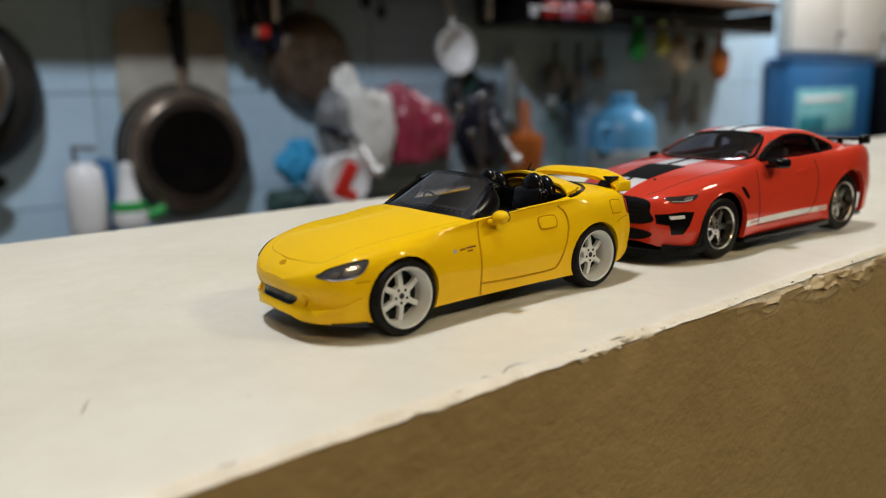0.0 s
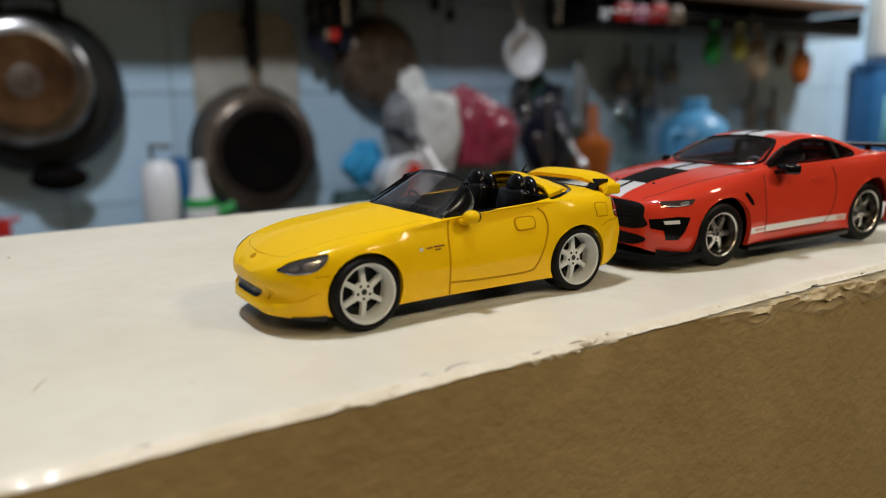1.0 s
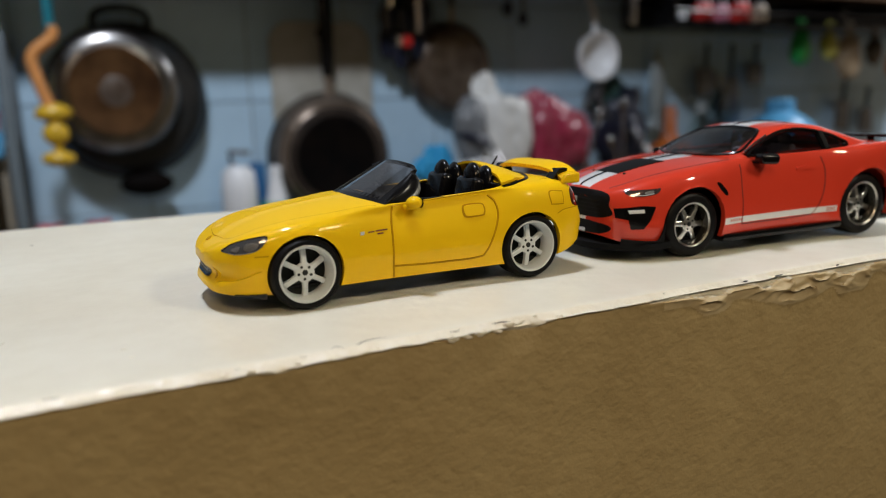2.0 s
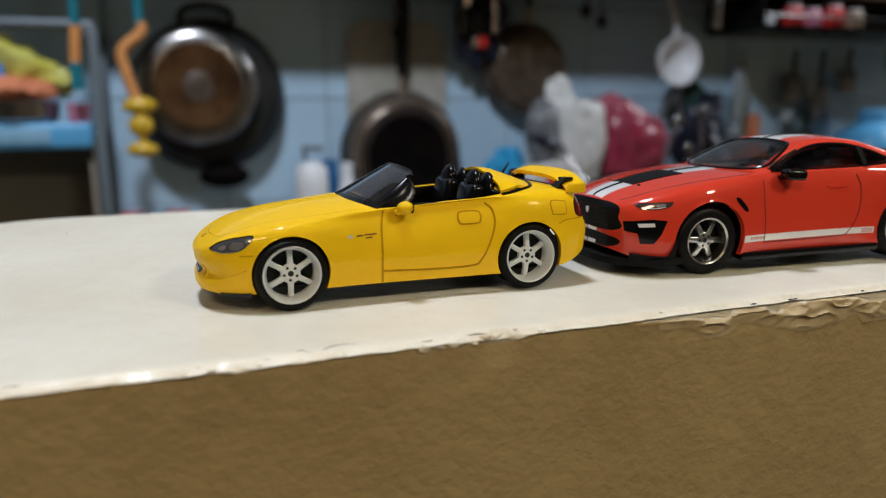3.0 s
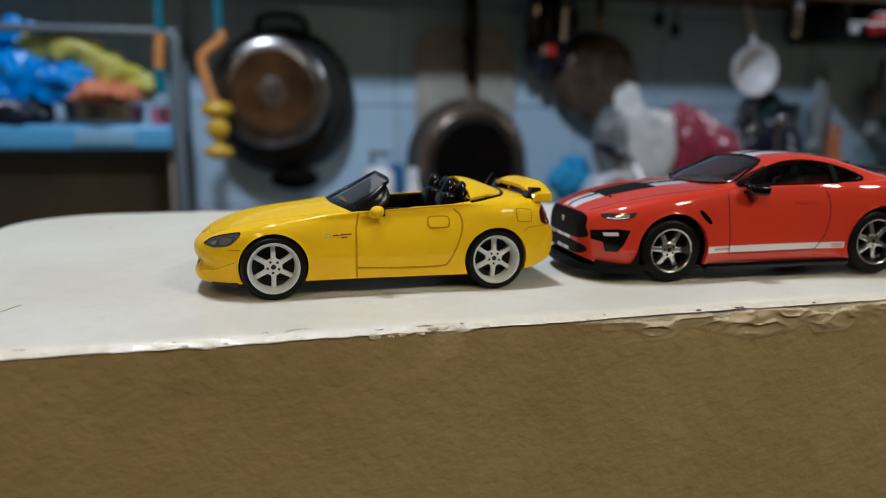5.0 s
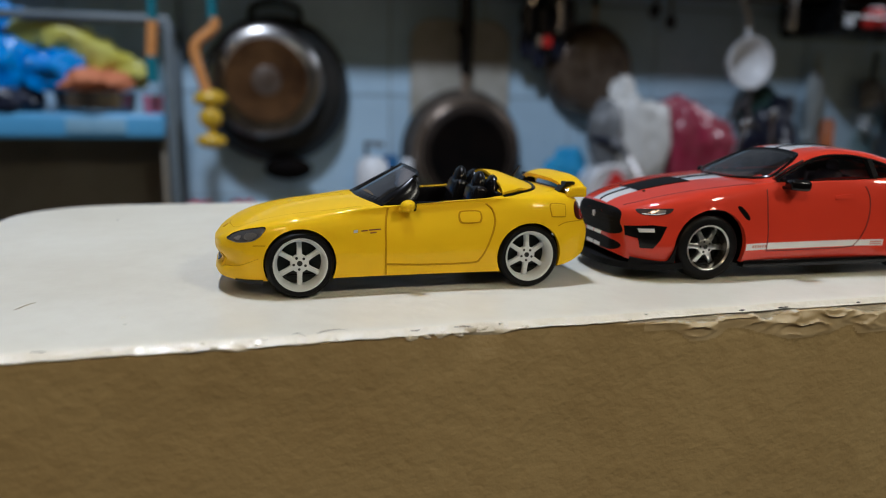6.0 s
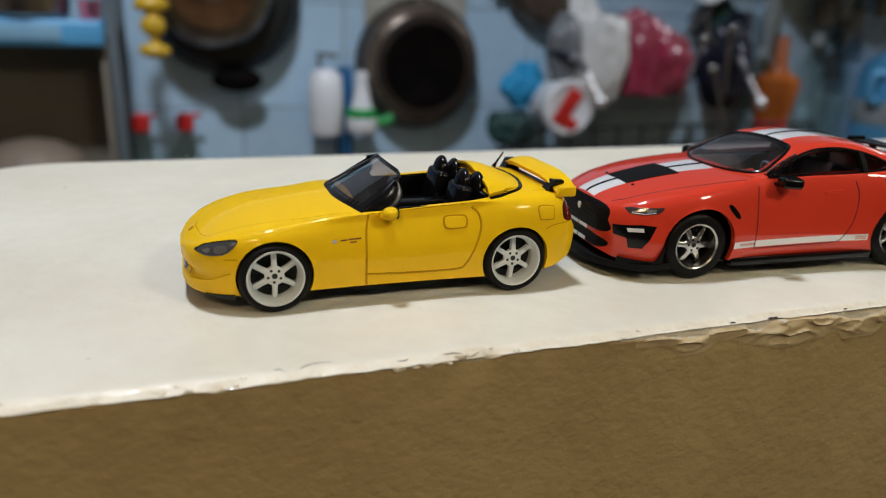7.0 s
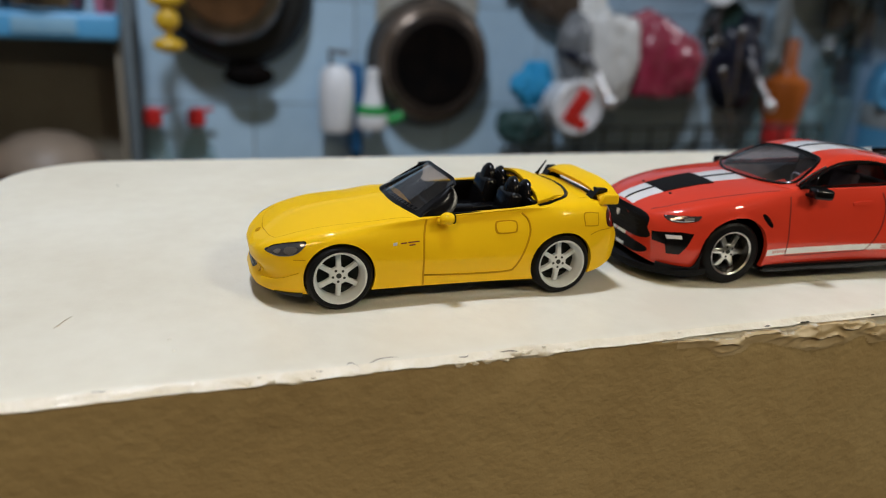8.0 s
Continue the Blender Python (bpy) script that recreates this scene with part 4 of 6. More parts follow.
        part("cushion", to_metres(box_bm(23.0, 29.0, s * 5.6 - 3.3, s * 5.6 + 3.3, 9.2, 11.2, 0.8, 3)), M_BLACK, seat)
        bm = moved(box_bm(-1.3, 1.1, -3.4, 3.4, 0, 6.6, 0.9, 3), pose(29.2, s * 5.6, 10.0, 0, 14, 0))
        part("backrest", to_metres(bm), M_BLACK, seat)
        bm = moved(blob_bm(1.15, 2.3, 2.5), pose(30.7, s * 5.6, 16.3, 0, 10, 0))
        part("headrest", to_metres(bm), M_BLACK, seat)
        bm = moved(blob_bm(1.25, 2.8, 3.3), pose(33.0, s * 5.6, 14.9, 0, 8, 0))
        part("roll_hoop", to_metres(bm), M_BLACK, car)
        # door mirror on a short foot
        mirror = part("door_mirror", to_metres(moved(blob_bm(1.25, 1.4, 1.0), pose(16.8, s * 13.3, 14.0, 0, -8, s * 12))), M_YELLOW, car)
        part("mirror_foot", to_metres(box_bm(15.6, 17.4, min(s * 11.4, s * 13.0), max(s * 11.4, s * 13.0), 12.9, 13.7, 0.35, 3)), M_YELLOW, mirror)
        part("mirror_glass", to_metres(moved(lathe_bm([(0, 1.0), (0.8, 1.0), (0.85, 0.85)], 20, "x"), pose(17.0, s * 13.3, 14.0))), M_BLACK, mirror)

    # rear wing
    def wing(s, t):
        a = abs(s)
        x = 44.0 + 1.0 * a ** 2.5 + t * (3.7 - 0.4 * a ** 3)
        z = 17.5 - 2.3 * a ** 4 + 0.7 * t + 0.3 * math.sin(t * math.pi)
        return Vector((x, s * 11.4, z))
    spoiler = part("rear_wing", sheet(wing, -1, 1, 0, 1, 36, 6, 0.75), M_YELLOW, car, "yellow rear wing on the boot lid")
    for s in (-1, 1):
        bm = box_bm(44.9, 48.3, s * 11.25 - 0.4, s * 11.25 + 0.4, 14.7, 16.5, 0.38, 3)
        for v in bm.verts:
            v.co.x += 0.5 * (v.co.z - 15.6) * (v.co.x < 46.5)
        part("end_plate", to_metres(bm), M_YELLOW, spoiler)
        bm = box_bm(-1, 1, s * 8.6 - 1.1, s * 8.6 + 1.1, 14.9, 17.2, 0.2)
        for v in bm.verts:
            t = (v.co.z - 14.9) / 2.3
            v.co.x = (43.4 + 1.6 * t) if v.co.x < 0 else (46.9 - 0.4 * t)
            v.co.y += s * 0.7 * t
        part("wing_stay", to_metres(bm), M_BLACK, spoiler, "black plastic wing foot")
    part("wing_insert", to_metres(box_bm(45.0, 46.4, -7.5, 7.5, 15.3, 15.6, 0.12)), M_BLACK, spoiler)
    aerial = part("aerial", to_metres(tube_bm([(41.6, 7.6, 16.0), (42.0, 7.6, 16.6), (43.4, 7.6, 18.6)], 0.18, 8, radii=[0.45, 0.25, 0.13])), M_BLACK, car)
    return car


build_yellow_car()

# ---- the red coupe ----
RC = {
    "zb": smooth_curve([(-15.6, 4.6), (-13, 3.6), (-7, 3.0), (7, 3.3), (36, 3.3), (50, 3.8), (57, 5.0), (59.3, 6.4)]),
    "hw": smooth_curve([(-15.65, 7.4), (-15.2, 9.0), (-14, 10.8), (-12, 12.4), (-8, 14.0), (0, 15.0), (6, 14.7), (12, 14.1), (25, 13.8), (33, 14.2), (38, 15.0), (42.5, 15.4), (50, 14.7), (56, 13.3), (59.3, 10.8)]),
    "zw": smooth_curve([(-15.6, 8.0), (-8, 8.4), (0, 10.5), (10, 9.4), (30, 9.4), (42.5, 11.2), (52, 10.6), (59.3, 9.8)]),
    "zs": smooth_curve([(-15.6, 10.6), (-15, 11.5), (-12, 12.5), (-8, 13.5), (0, 15.1), (8, 15.8), (14, 16.2), (30, 16.5), (40, 17.2), (48, 17.5), (55, 16.9), (58, 15.6), (59.3, 12.0)]),
    "zt": smooth_curve([(-15.6, 11.2), (-15, 12.3), (-12, 13.6), (-8, 14.7), (0, 16.1), (8, 16.9), (14, 17.2), (30, 17.3), (48, 18.2), (55, 17.8), (58, 16.7), (59.3, 12.6)]),
    "zc": smooth_curve([(-15.6, 11.4), (-15.1, 12.6), (-13, 13.8), (-8, 15.2), (0, 16.6), (8, 17.3), (12, 17.5), (30, 17.5), (48, 18.5), (55, 18.2), (58, 17.1), (59.3, 12.8)]),
    "ht": smooth_curve([(-15.6, 4.5), (-12, 7.0), (-4, 9.4), (10, 10.5), (30, 10.8), (48, 10.6), (56, 9.0), (59.3, 6.0)]),
}
RG = {
    "hb": smooth_curve([(7.8, 6.4), (9.9, 10.9), (12.4, 12.4), (24, 12.3), (36, 12.5), (44, 12.2), (50, 11.0)]),
    "zb": smooth_curve([(7.8, 16.3), (12.4, 16.1), (30, 16.4), (40, 16.9), (50, 17.3)]),
    "hr": smooth_curve([(7.8, 4.0), (8.9, 7.6), (10.5, 10.2), (12.4, 11.9), (16.4, 11.0), (22, 9.8), (28, 9.5), (36, 9.7), (44, 10.0), (50, 9.8)]),
    "zr": smooth_curve([(7.8, 16.7), (10.5, 16.8), (12.4, 17.3), (16.6, 19.3), (22, 21.6), (27, 22.2), (33, 21.8), (39, 20.4), (45, 18.7), (50, 17.8)]),
    "zc": smooth_curve([(7.8, 16.9), (12.2, 18.9), (17, 20.95), (20.4, 22.1), (23, 22.7), (28, 23.0), (33, 22.6), (40, 21.0), (46, 19.2), (50, 18.2)]),
}


def red_section(x):
    x = x if x < 45 else 45 + (x - 45) * 14.3 / 11.7
    c = {k: f(x) for k, f in RC.items()}
    return [(c["hw"] - 0.5, c["zb"]), (c["hw"], c["zw"]), (c["hw"] - 1.1, c["zs"]), (c["ht"], c["zt"]), (0, c["zc"])]


def red_cabin(x):
    c = {k: f(x) for k, f in RG.items()}
    return [(c["hb"], c["zb"]), ((c["hb"] + c["hr"]) / 2 + 0.35, (c["zb"] + c["zr"]) / 2), (c["hr"], c["zr"]), (c["hr"] * 0.62, c["zr"] + (c["zc"] - c["zr"]) * 0.72), (0, c["zc"])]


SIDE_GLASS = [(13.1, 17.3), (16.6, 19.0), (21.0, 20.75), (25.0, 21.45), (30.0, 21.3), (35.0, 20.2), (38.8, 18.75), (39.3, 18.2), (38.6, 17.9), (34, 17.45), (24, 17.1)]
FRONT_GLASS = [(8.5, 0), (8.9, -4), (10.3, -7.6), (12.6, -10.6), (15.6, -10.2), (19.8, -8.2), (20.5, -5), (20.7, 0), (20.5, 5), (19.8, 8.2), (15.6, 10.2), (12.6, 10.6), (10.3, 7.6), (8.9, 4)]
REAR_GLASS = [(37.2, 0), (37.6, -6.5), (39.4, -8.2), (46.8, -7.6), (47.8, 0), (46.8, 7.6), (39.4, 8.2), (37.6, 6.5)]


def inside(points, u, v):
    """Whether (u, v) lies in the closed outline."""
    hits = False
    for a, b in zip(points, points[1:] + points[:1]):
        if (a[1] > v) != (b[1] > v) and u < a[0] + (v - a[1]) * (b[0] - a[0]) / (b[1] - a[1]):
            hits = not hits
    return hits


def build_red_car():
    car = thing("toy_car", pose(0.07116, 0.01077, 0, 0, -0.4, -4.0), "glossy red die-cast coupe with white racing stripes on the wall top", "toy car", "toy cars on the wall")
    dense = [(-15.7, -14, 0.25), (-7.5, -4, 0.35), (4, 7.5, 0.35), (35, 39, 0.35), (46, 50, 0.35), (54.6, 56.7, 0.3)]
    arches = [(0, 6.0, 6.75), (42.5, 6.4, 7.0)]
    per = (7, 7, 6, 9)
    bm = loft_body(red_section, stations(-15.65, 56.7, 0.65, dense), per, arches)
    skin = skin_of(bm)
    bm.free()
    bm = loft_body(red_section, stations(-15.65, 56.7, 0.65, dense), per, arches, (10.6, 45.0, per[0] + per[1] + per[2]))
    part("body", to_metres(bm), M_RED, car)
    bm = loft_body(red_cabin, stations(7.8, 50, 0.5, []), (4, 5, 4, 9))
    roof_skin = skin_of(bm)
    both = bm.copy()
    bm.normal_update()
    gaps = []
    for f in bm.faces:
        c, n = f.calc_center_median(), f.normal
        if inside(FRONT_GLASS, c.x - 0.35, c.y * 1.04) and c.x < 20.4 and abs(n.z) > 0.2 and c.x > 9.4:
            gaps.append(f)
        elif inside(REAR_GLASS, c.x, c.y * 1.05) and abs(n.z) > 0.5 and 37.6 < c.x < 46.6:
            gaps.append(f)
        elif abs(n.y) > 0.35 and inside(SIDE_GLASS, c.x, c.z - 0.25) and inside(SIDE_GLASS, c.x, c.z + 0.25):
            gaps.append(f)
    bmesh.ops.delete(bm, geom=gaps, context="FACES")
    lining = bm.copy()
    for v in lining.verts:
        v.co.y *= 0.965
        v.co.z -= 0.3
    part("headliner", to_metres(lining), M_LINING, car, "dark grey roof lining")
    part("roof", to_metres(bm), M_RED, car)
    # what shows through the windows
    part("dashboard", to_metres(box_bm(9.9, 16.6, -9.6, 9.6, 11.4, 16.0, 0.7, 3)), M_LINING, car)
    part("cabin_floor", to_metres(box_bm(10.8, 45, -10.2, 10.2, 11.3, 11.9, 0.2)), M_TRIM, car)
    ring = to_metres(moved(lathe_bm([(2.2, 0), (2.05, 0.22), (1.9, 0), (2.05, -0.22)], 28, "x", closed=True), pose(0, 0, 0, 0, -25, 0)))
    part("steering_wheel", moved(ring, pose(0.0192, -0.0048, 0.0165)), M_TRIM, car)
    for s in (-1, 1):
        seat = new("seat")
        seat.parent = car
        part("cushion", to_metres(box_bm(22.0, 28.0, s * 5 - 3.2, s * 5 + 3.2, 11.8, 13.8, 0.7, 3)), M_TRIM, seat)
        part("backrest", to_metres(moved(box_bm(-0.9, 0.9, -3.0, 3.0, 0, 6.2, 0.8, 3), pose(28.3, s * 5, 12.6, 0, 14, 0))), M_TRIM, seat)
        part("headrest", to_metres(moved(blob_bm(0.8, 1.6, 1.1), pose(30.2, s * 5, 19.4))), M_TRIM, seat)
    for s in (-1, 1):
        part("door_trim", to_metres(box_bm(10.9, 44.8, s * 10.35 - 0.3, s * 10.35 + 0.3, 11.4, 16.9, 0.2)), M_TRIM, car)
    bench = to_metres(box_bm(35.0, 38.0, -8.6, 8.6, 11.8, 17.0, 0.8, 3))
    part("rear_bench", bench, M_TRIM, car)
    bm = loft_body(red_section, stations(-15.65, 56.7, 0.8, []), per)
    mesh = bpy.data.meshes.new("both")
    bm.to_mesh(mesh)
    bm.free()
    both.from_mesh(mesh)
    bpy.data.meshes.remove(mesh)
    shell = skin_of(both)
    both.free()

    part("chassis", to_metres(box_bm(-12, 53, -12.4, 12.4, 2.2, 3.4, 0.3)), M_BLACK, car, "black plastic base plate")
    for x0, x1 in ((-9.5, -7.4), (7.4, 34.8), (50.2, 52.5)):
        part("inner_block", to_metres(box_bm(x0, x1, -11.4, 11.4, 3.2, 8.6, 0.3)), M_BLACK, car)
    part("inner_block", to_metres(box_bm(-8, 50.4, -9.2, 9.2, 3.2, 11.5, 0.3)), M_BLACK, car)
    for x, r in ((0, 5.85), (42.5, 6.2)):
        wheel_parts(car, x, -13.8, r, r, r - 1.85, 4.6, M_RIM_S, M_HUBDARK, -1, 20 if x else 4, 2.0, 1.0, 0.4, 0.0, 0.55, M_DISH)
        wheel_parts(car, x, 13.8, r, r, r - 1.85, 4.6, M_RIM_S, M_HUBDARK, 1, 40, 1.2, 0.95)
    # front splitter: a flat blade that follows the nose
    def splitter(s, t):
        a = abs(s)
        return Vector((-17.0 + 7.6 * a ** 3.2 + t * 4.2, s * 14.4, 3.2 + 0.35 * t))
    part("front_splitter", sheet(splitter, -1, 1, 0, 1, 40, 3, 1.2), M_BLACK_MATT, car, "black front splitter")
    part("splitter_wall", to_metres(box_bm(-12.6, -9, -8.5, 8.5, 2.6, 4.6, 0.4)), M_BLACK, car)
    for s in (-1, 1):
        part("side_skirt", to_metres(box_bm(6.6, 36.2, min(s * 12, s * 14.4), max(s * 12, s * 14.4), 2.1, 3.5, 0.35)), M_BLACK, car)
        mirror = part("door_mirror", to_metres(moved(box_bm(-1.9, 1.9, -1.45, 1.45, -0.95, 0.95, 0.7, 4), pose(15.8, s * 14.8, 16.75, 0, 4, s * 10))), M_BLACK, car, "black door mirror")
        part("mirror_foot", to_metres(box_bm(14.0, 15.6, min(s * 12.6, s * 14.4), max(s * 12.6, s * 14.4), 15.9, 16.5, 0.25, 2)), M_BLACK, mirror)
    seam = lambda sk, view, pts, w=0.11, mat=M_SEAM_R: part("panel_seam", groove(sk, view, pts, w, 0.0), mat, car)
    for view in ("side", "far"):
        seam(skin, view, [(10.9, 15.9), (10.9, 12), (11.2, 8), (11.3, 5.0)])
        seam(skin, view, [(31.0, 16.2), (31.7, 14), (31.6, 11), (30.8, 8), (29.6, 6.0), (28, 5.2), (20, 5.0), (11.3, 5.0)])
        seam(skin, view, [(49.6, 9.6), (52, 10.6), (55.2, 11)])
        bm = laid_on(roof_skin, view, SIDE_GLASS, 0.08, 0.5)
        glass = part("side_window", bm, M_SMOKED, car, "smoked side window")
        part("window_seal", groove(roof_skin, view, SIDE_GLASS + SIDE_GLASS[:1], 0.33, 0.03), M_BLACK, glass)
        part("window_post", groove(roof_skin, view, [(33.3, 17.5), (32.7, 20.7)], 0.8, 0.1), M_BLACK_MATT, glass)
        bm = laid_on(roof_skin, view, [(37.9, 18.05), (38.6, 18.35), (39.1, 18.65), (39.35, 18.2), (38.8, 17.95)], 0.13, 0.3)
        part("window_trim", bm, M_CHROME, glass)
        part("pillar_trim", groove(roof_skin, view, [(13.0, 17.55), (16.6, 19.3), (19.4, 20.5)], 0.2, 0.3), M_CHROME, glass)
        bm = laid_on(skin, view, [(6.9, 6.45), (36.0, 6.55), (35.6, 5.4), (6.9, 5.25)], 0.03, 0.8, False, 0.05)
        stripe = part("side_stripe", bm, M_STRIPE, car, "white stripe along the sill")
        for k in range(6):
            u = 8.2 + 0.52 * k
            bm = laid_on(skin, view, [(u, 6.15), (u + 0.36, 6.15), (u + 0.36, 5.65), (u, 5.65)], 0.05, 0.6, False, 0.02)
            part("printed_bar", bm, M_PRINT_R, stripe)
        for k in range(2):
            bm = laid_on(skin, view, [(32.4, 6.25 - 0.4 * k), (34.6, 6.25 - 0.4 * k), (34.6, 6.0 - 0.4 * k), (32.4, 6.0 - 0.4 * k)], 0.05, 0.6, False, 0.02)
            part("printed_bar", bm, M_PRINT_R, stripe)
        bm = laid_on(skin, view, [(4.6, 13.1), (5.5, 13.0), (7.0, 11.4), (7.1, 10.7), (6.4, 10.9), (5.2, 12.1)], 0.05, 0.4)
        part("fender_vent", bm, M_BLACK, car)
        bm = laid_on(skin, view, [(25.2, 14.55), (28.6, 14.75), (29.2, 14.4), (28.6, 14.0), (25.2, 13.9), (24.8, 14.2)], 0.18, 0.4)
        part("door_handle", bm, M_RED, car)
        bm = laid_on(skin, view, [(-12.6, 12.5), (-10.4, 12.75), (-8.0, 12.85), (-7.0, 12.85), (-7.9, 12.0), (-10.0, 11.65), (-12.0, 11.7)], 0.05, 0.4)
        lamp = part("headlight", bm, M_LAMP_GREY, car, "slim clear headlight")
        bm = laid_on(skin, view, [(-9.9, 12.15), (-9.2, 12.5), (-8.3, 12.55), (-8.5, 12.15), (-9.4, 11.95)], 0.1, 0.3)
        part("projector", bm, M_GREY, lamp)
        part("lamp_strip", groove(skin, view, [(-11.9, 11.85), (-10.1, 11.8), (-8.4, 12.05)], 0.06, 0.06), M_STRIPE, lamp)
        bm = laid_on(skin, view, [(-14.4, 9.6), (-10.4, 10.0), (-8.2, 9.8), (-9.2, 7.4), (-10.2, 5.9), (-12.2, 5.9), (-12.6, 7.6), (-14.3, 8.0)], 0.04, 0.5, False)
        duct = part("brake_duct", bm, M_BLACK, car, "black brake duct with a lamp bar")
        bm = laid_on(skin, view, [(-12.6, 9.3), (-10.2, 9.4), (-10.1, 8.8), (-12.4, 8.7)], 0.2, 0.4, False)
        part("lamp_bar", bm, M_STRIPE, duct)
        bm = laid_on(skin, view, [(54.1, 15.8), (55.4, 15.6), (56.1, 13.6), (55.3, 13.2), (54.3, 14)], 0.06, 0.4)
        part("tail_light", bm, M_LAMP_R, car, "dark red tail light")
    # stripes, hood vent, windscreen, rear screen
    for s in (-1, 1):
        for x0, x1 in ((-14.7, -8.9), (0.9, 8.1)):
            bm = laid_on(skin, "top", [(x0, s * 0.3), (x1, s * 0.3), (x1, s * (3.4 + 0.02 * (x1 + 15))), (x0, s * (3.1 + 0.02 * (x0 + 15)))], 0.03, 0.7, False, 0.05)
            part("hood_stripe", bm, M_STRIPE, car)
        for x0, x1 in ((20.9, 40.0),):
            bm = laid_on(roof_skin, "top", [(x0, s * 0.3), (x1, s * 0.3), (x1, s * 4.3), (x0, s * 4.3)], 0.04, 0.7, False, 0.05)
            part("roof_stripe", bm, M_STRIPE, car)
        bm = laid_on(skin, "top", [(49.6, s * 0.3), (54.9, s * 0.3), (54.9, s * 3.6), (49.6, s * 3.6)], 0.04, 0.7, False, 0.05)
        part("boot_stripe", bm, M_STRIPE, car)
        bm = laid_on(skin, "front", [(s * 0.2, 6.85), (s * 3.2, 6.9), (s * 3.4, 8.1), (s * 0.2, 8.05)], 0.05, 0.5, False, 0.05)
        part("nose_stripe", bm, M_STRIPE, car)
        bm = laid_on(skin, "front", [(s * 0.2, 4.75), (s * 3.0, 4.75), (s * 3.1, 5.4), (s * 0.2, 5.4)], 0.09, 0.5, False, 0.05)
        part("lip_stripe", bm, M_STRIPE, car)
        bm = moved(lathe_bm([(0, 0.22), (0.22, 0.2), (0.3, 0.05), (0.3, -0.2)], 14), pose(-8.4, s * 4.9, 14.95))
        part("hood_pin", to_metres(bm), M_GREY_DARK, car)
        for k in range(6):
            bm = moved(blob_bm(0.35, 0.2, 0.09, sub=1), pose(-5.2 + 1.25 * k, s * (5.4 + 0.1 * k), RC["zc"](-5.2 + 1.25 * k) - 0.5))
            part("hood_louvre", to_metres(bm), M_RED, car)
    seam(skin, "top", [(-14.6, 0), (-8.9, 0)], 0.24, M_BLACK)
    seam(skin, "top", [(0.9, 0), (8.0, 0)], 0.24, M_BLACK)
    seam(roof_skin, "top", [(20.9, 0), (40, 0)], 0.24, M_BLACK)
    for s in (-1, 1):
        seam(skin, "top", [(-13.6, s * 7.6), (-10, s * 9.4), (0, s * 11.4), (9, s * 12.2)], 0.08)
    bm = laid_on(skin, "top", [(-8.9, -3.6), (-8.9, 3.6), (0.9, 4.3), (0.9, -4.3)], 0.12, 0.7, False)
    part("hood_vent", bm, M_BLACK_MATT, car, "matt black hood vent panel")
    bm = laid_on(shell, "top", FRONT_GLASS, 0.07, 0.6)
    pane = part("windscreen", bm, M_SCREEN, car, "smoked windscreen with a black seal")
    part("screen_seal", groove(shell, "top", FRONT_GLASS + FRONT_GLASS[:1], 0.3, 0.02), M_BLACK, pane)
    bm = laid_on(roof_skin, "top", [(19.3, -8.0), (19.9, -8.2), (20.5, -5), (20.7, 0), (20.5, 5), (19.9, 8.2), (19.3, 8.0), (19.7, 4), (19.8, 0), (19.7, -4)], 0.09, 0.5)
    part("shade_band", bm, M_BLACK, pane)
    bm = laid_on(roof_skin, "top", REAR_GLASS, 0.03, 0.6)
    part("rear_screen", bm, M_SMOKED, car, "smoked rear screen")
    # grille and lower intake
    bm = laid_on(skin, "front", [(-8.6, 12.0), (-4, 12.5), (4, 12.5), (8.6, 12.0), (9.3, 10.2), (8.5, 7.9), (-8.5, 7.9), (-9.3, 10.2)], 0.06, 0.5)
    grille = part("grille", bm, M_BLACK_MATT, car, "large black front grille")
    for k in range(5):
        z = 8.6 + 0.75 * k
        part("grille_bar", groove(skin, "front", [(-7.6, z), (0, z), (7.6, z)], 0.08, 0.04), M_BLACK_MATT, grille)
    bm = laid_on(skin, "front", [(-0.45, 10.9), (0.45, 10.9), (0.3, 10.0), (-0.3, 10.0)], 0.25, 0.3)
    part("grille_emblem", bm, M_SILVER, grille)
    bm = laid_on(skin, "front", [(-8.2, 6.8), (8.2, 6.8), (7.4, 4.9), (-7.4, 4.9)], 0.06, 0.5)
    part("lower_intake", bm, M_BLACK_MATT, car)
    for s in (-1, 1):
        def cheek(u, t, s=s):
            x = -13.6 + 7.0 * u
            top = 4.3 - 0.5 * math.sin(math.pi * min(1.0, u / 0.8) / 2) + 3.0 * max(0.0, (u - 0.78) / 0.22) ** 1.6
            return Vector((x, s * (RC["hw"](x) - 0.28 + 0.36 * t), 2.7 + (top - 2.7) * t))
        part("splitter_side", sheet(cheek, 0, 1, 0, 1, 20, 4, 0.3), M_BLACK_MATT, car)
    # rear wing
    wing = part("rear_wing", to_metres(box_bm(51.4, 55.2, -11.6, 11.6, 18.8, 19.4, 0.25)), M_BLACK, car, "black rear wing on two posts")
    for s in (-1, 1):
        part("end_plate", to_metres(box_bm(51.0, 55.6, s * 11.7 - 0.25, s * 11.7 + 0.25, 18.0, 19.9, 0.2)), M_BLACK, wing)
        part("wing_post", to_metres(box_bm(52.0, 53.6, s * 6.5 - 0.35, s * 6.5 + 0.35, 16.6, 19.0, 0.2)), M_BLACK, wing)
    return car


M_BLACK_MATT = material("matt_black_print", (0.0035, 0.0035, 0.004), 0.6, spec=0.12)
M_PRINT_R = material("faded_red_print", (0.5, 0.2, 0.18), 0.5)
M_LAMP_GREY = material("clear_headlight_bowl", (0.10, 0.075, 0.075), 0.15, 0.6, coat=1.0)
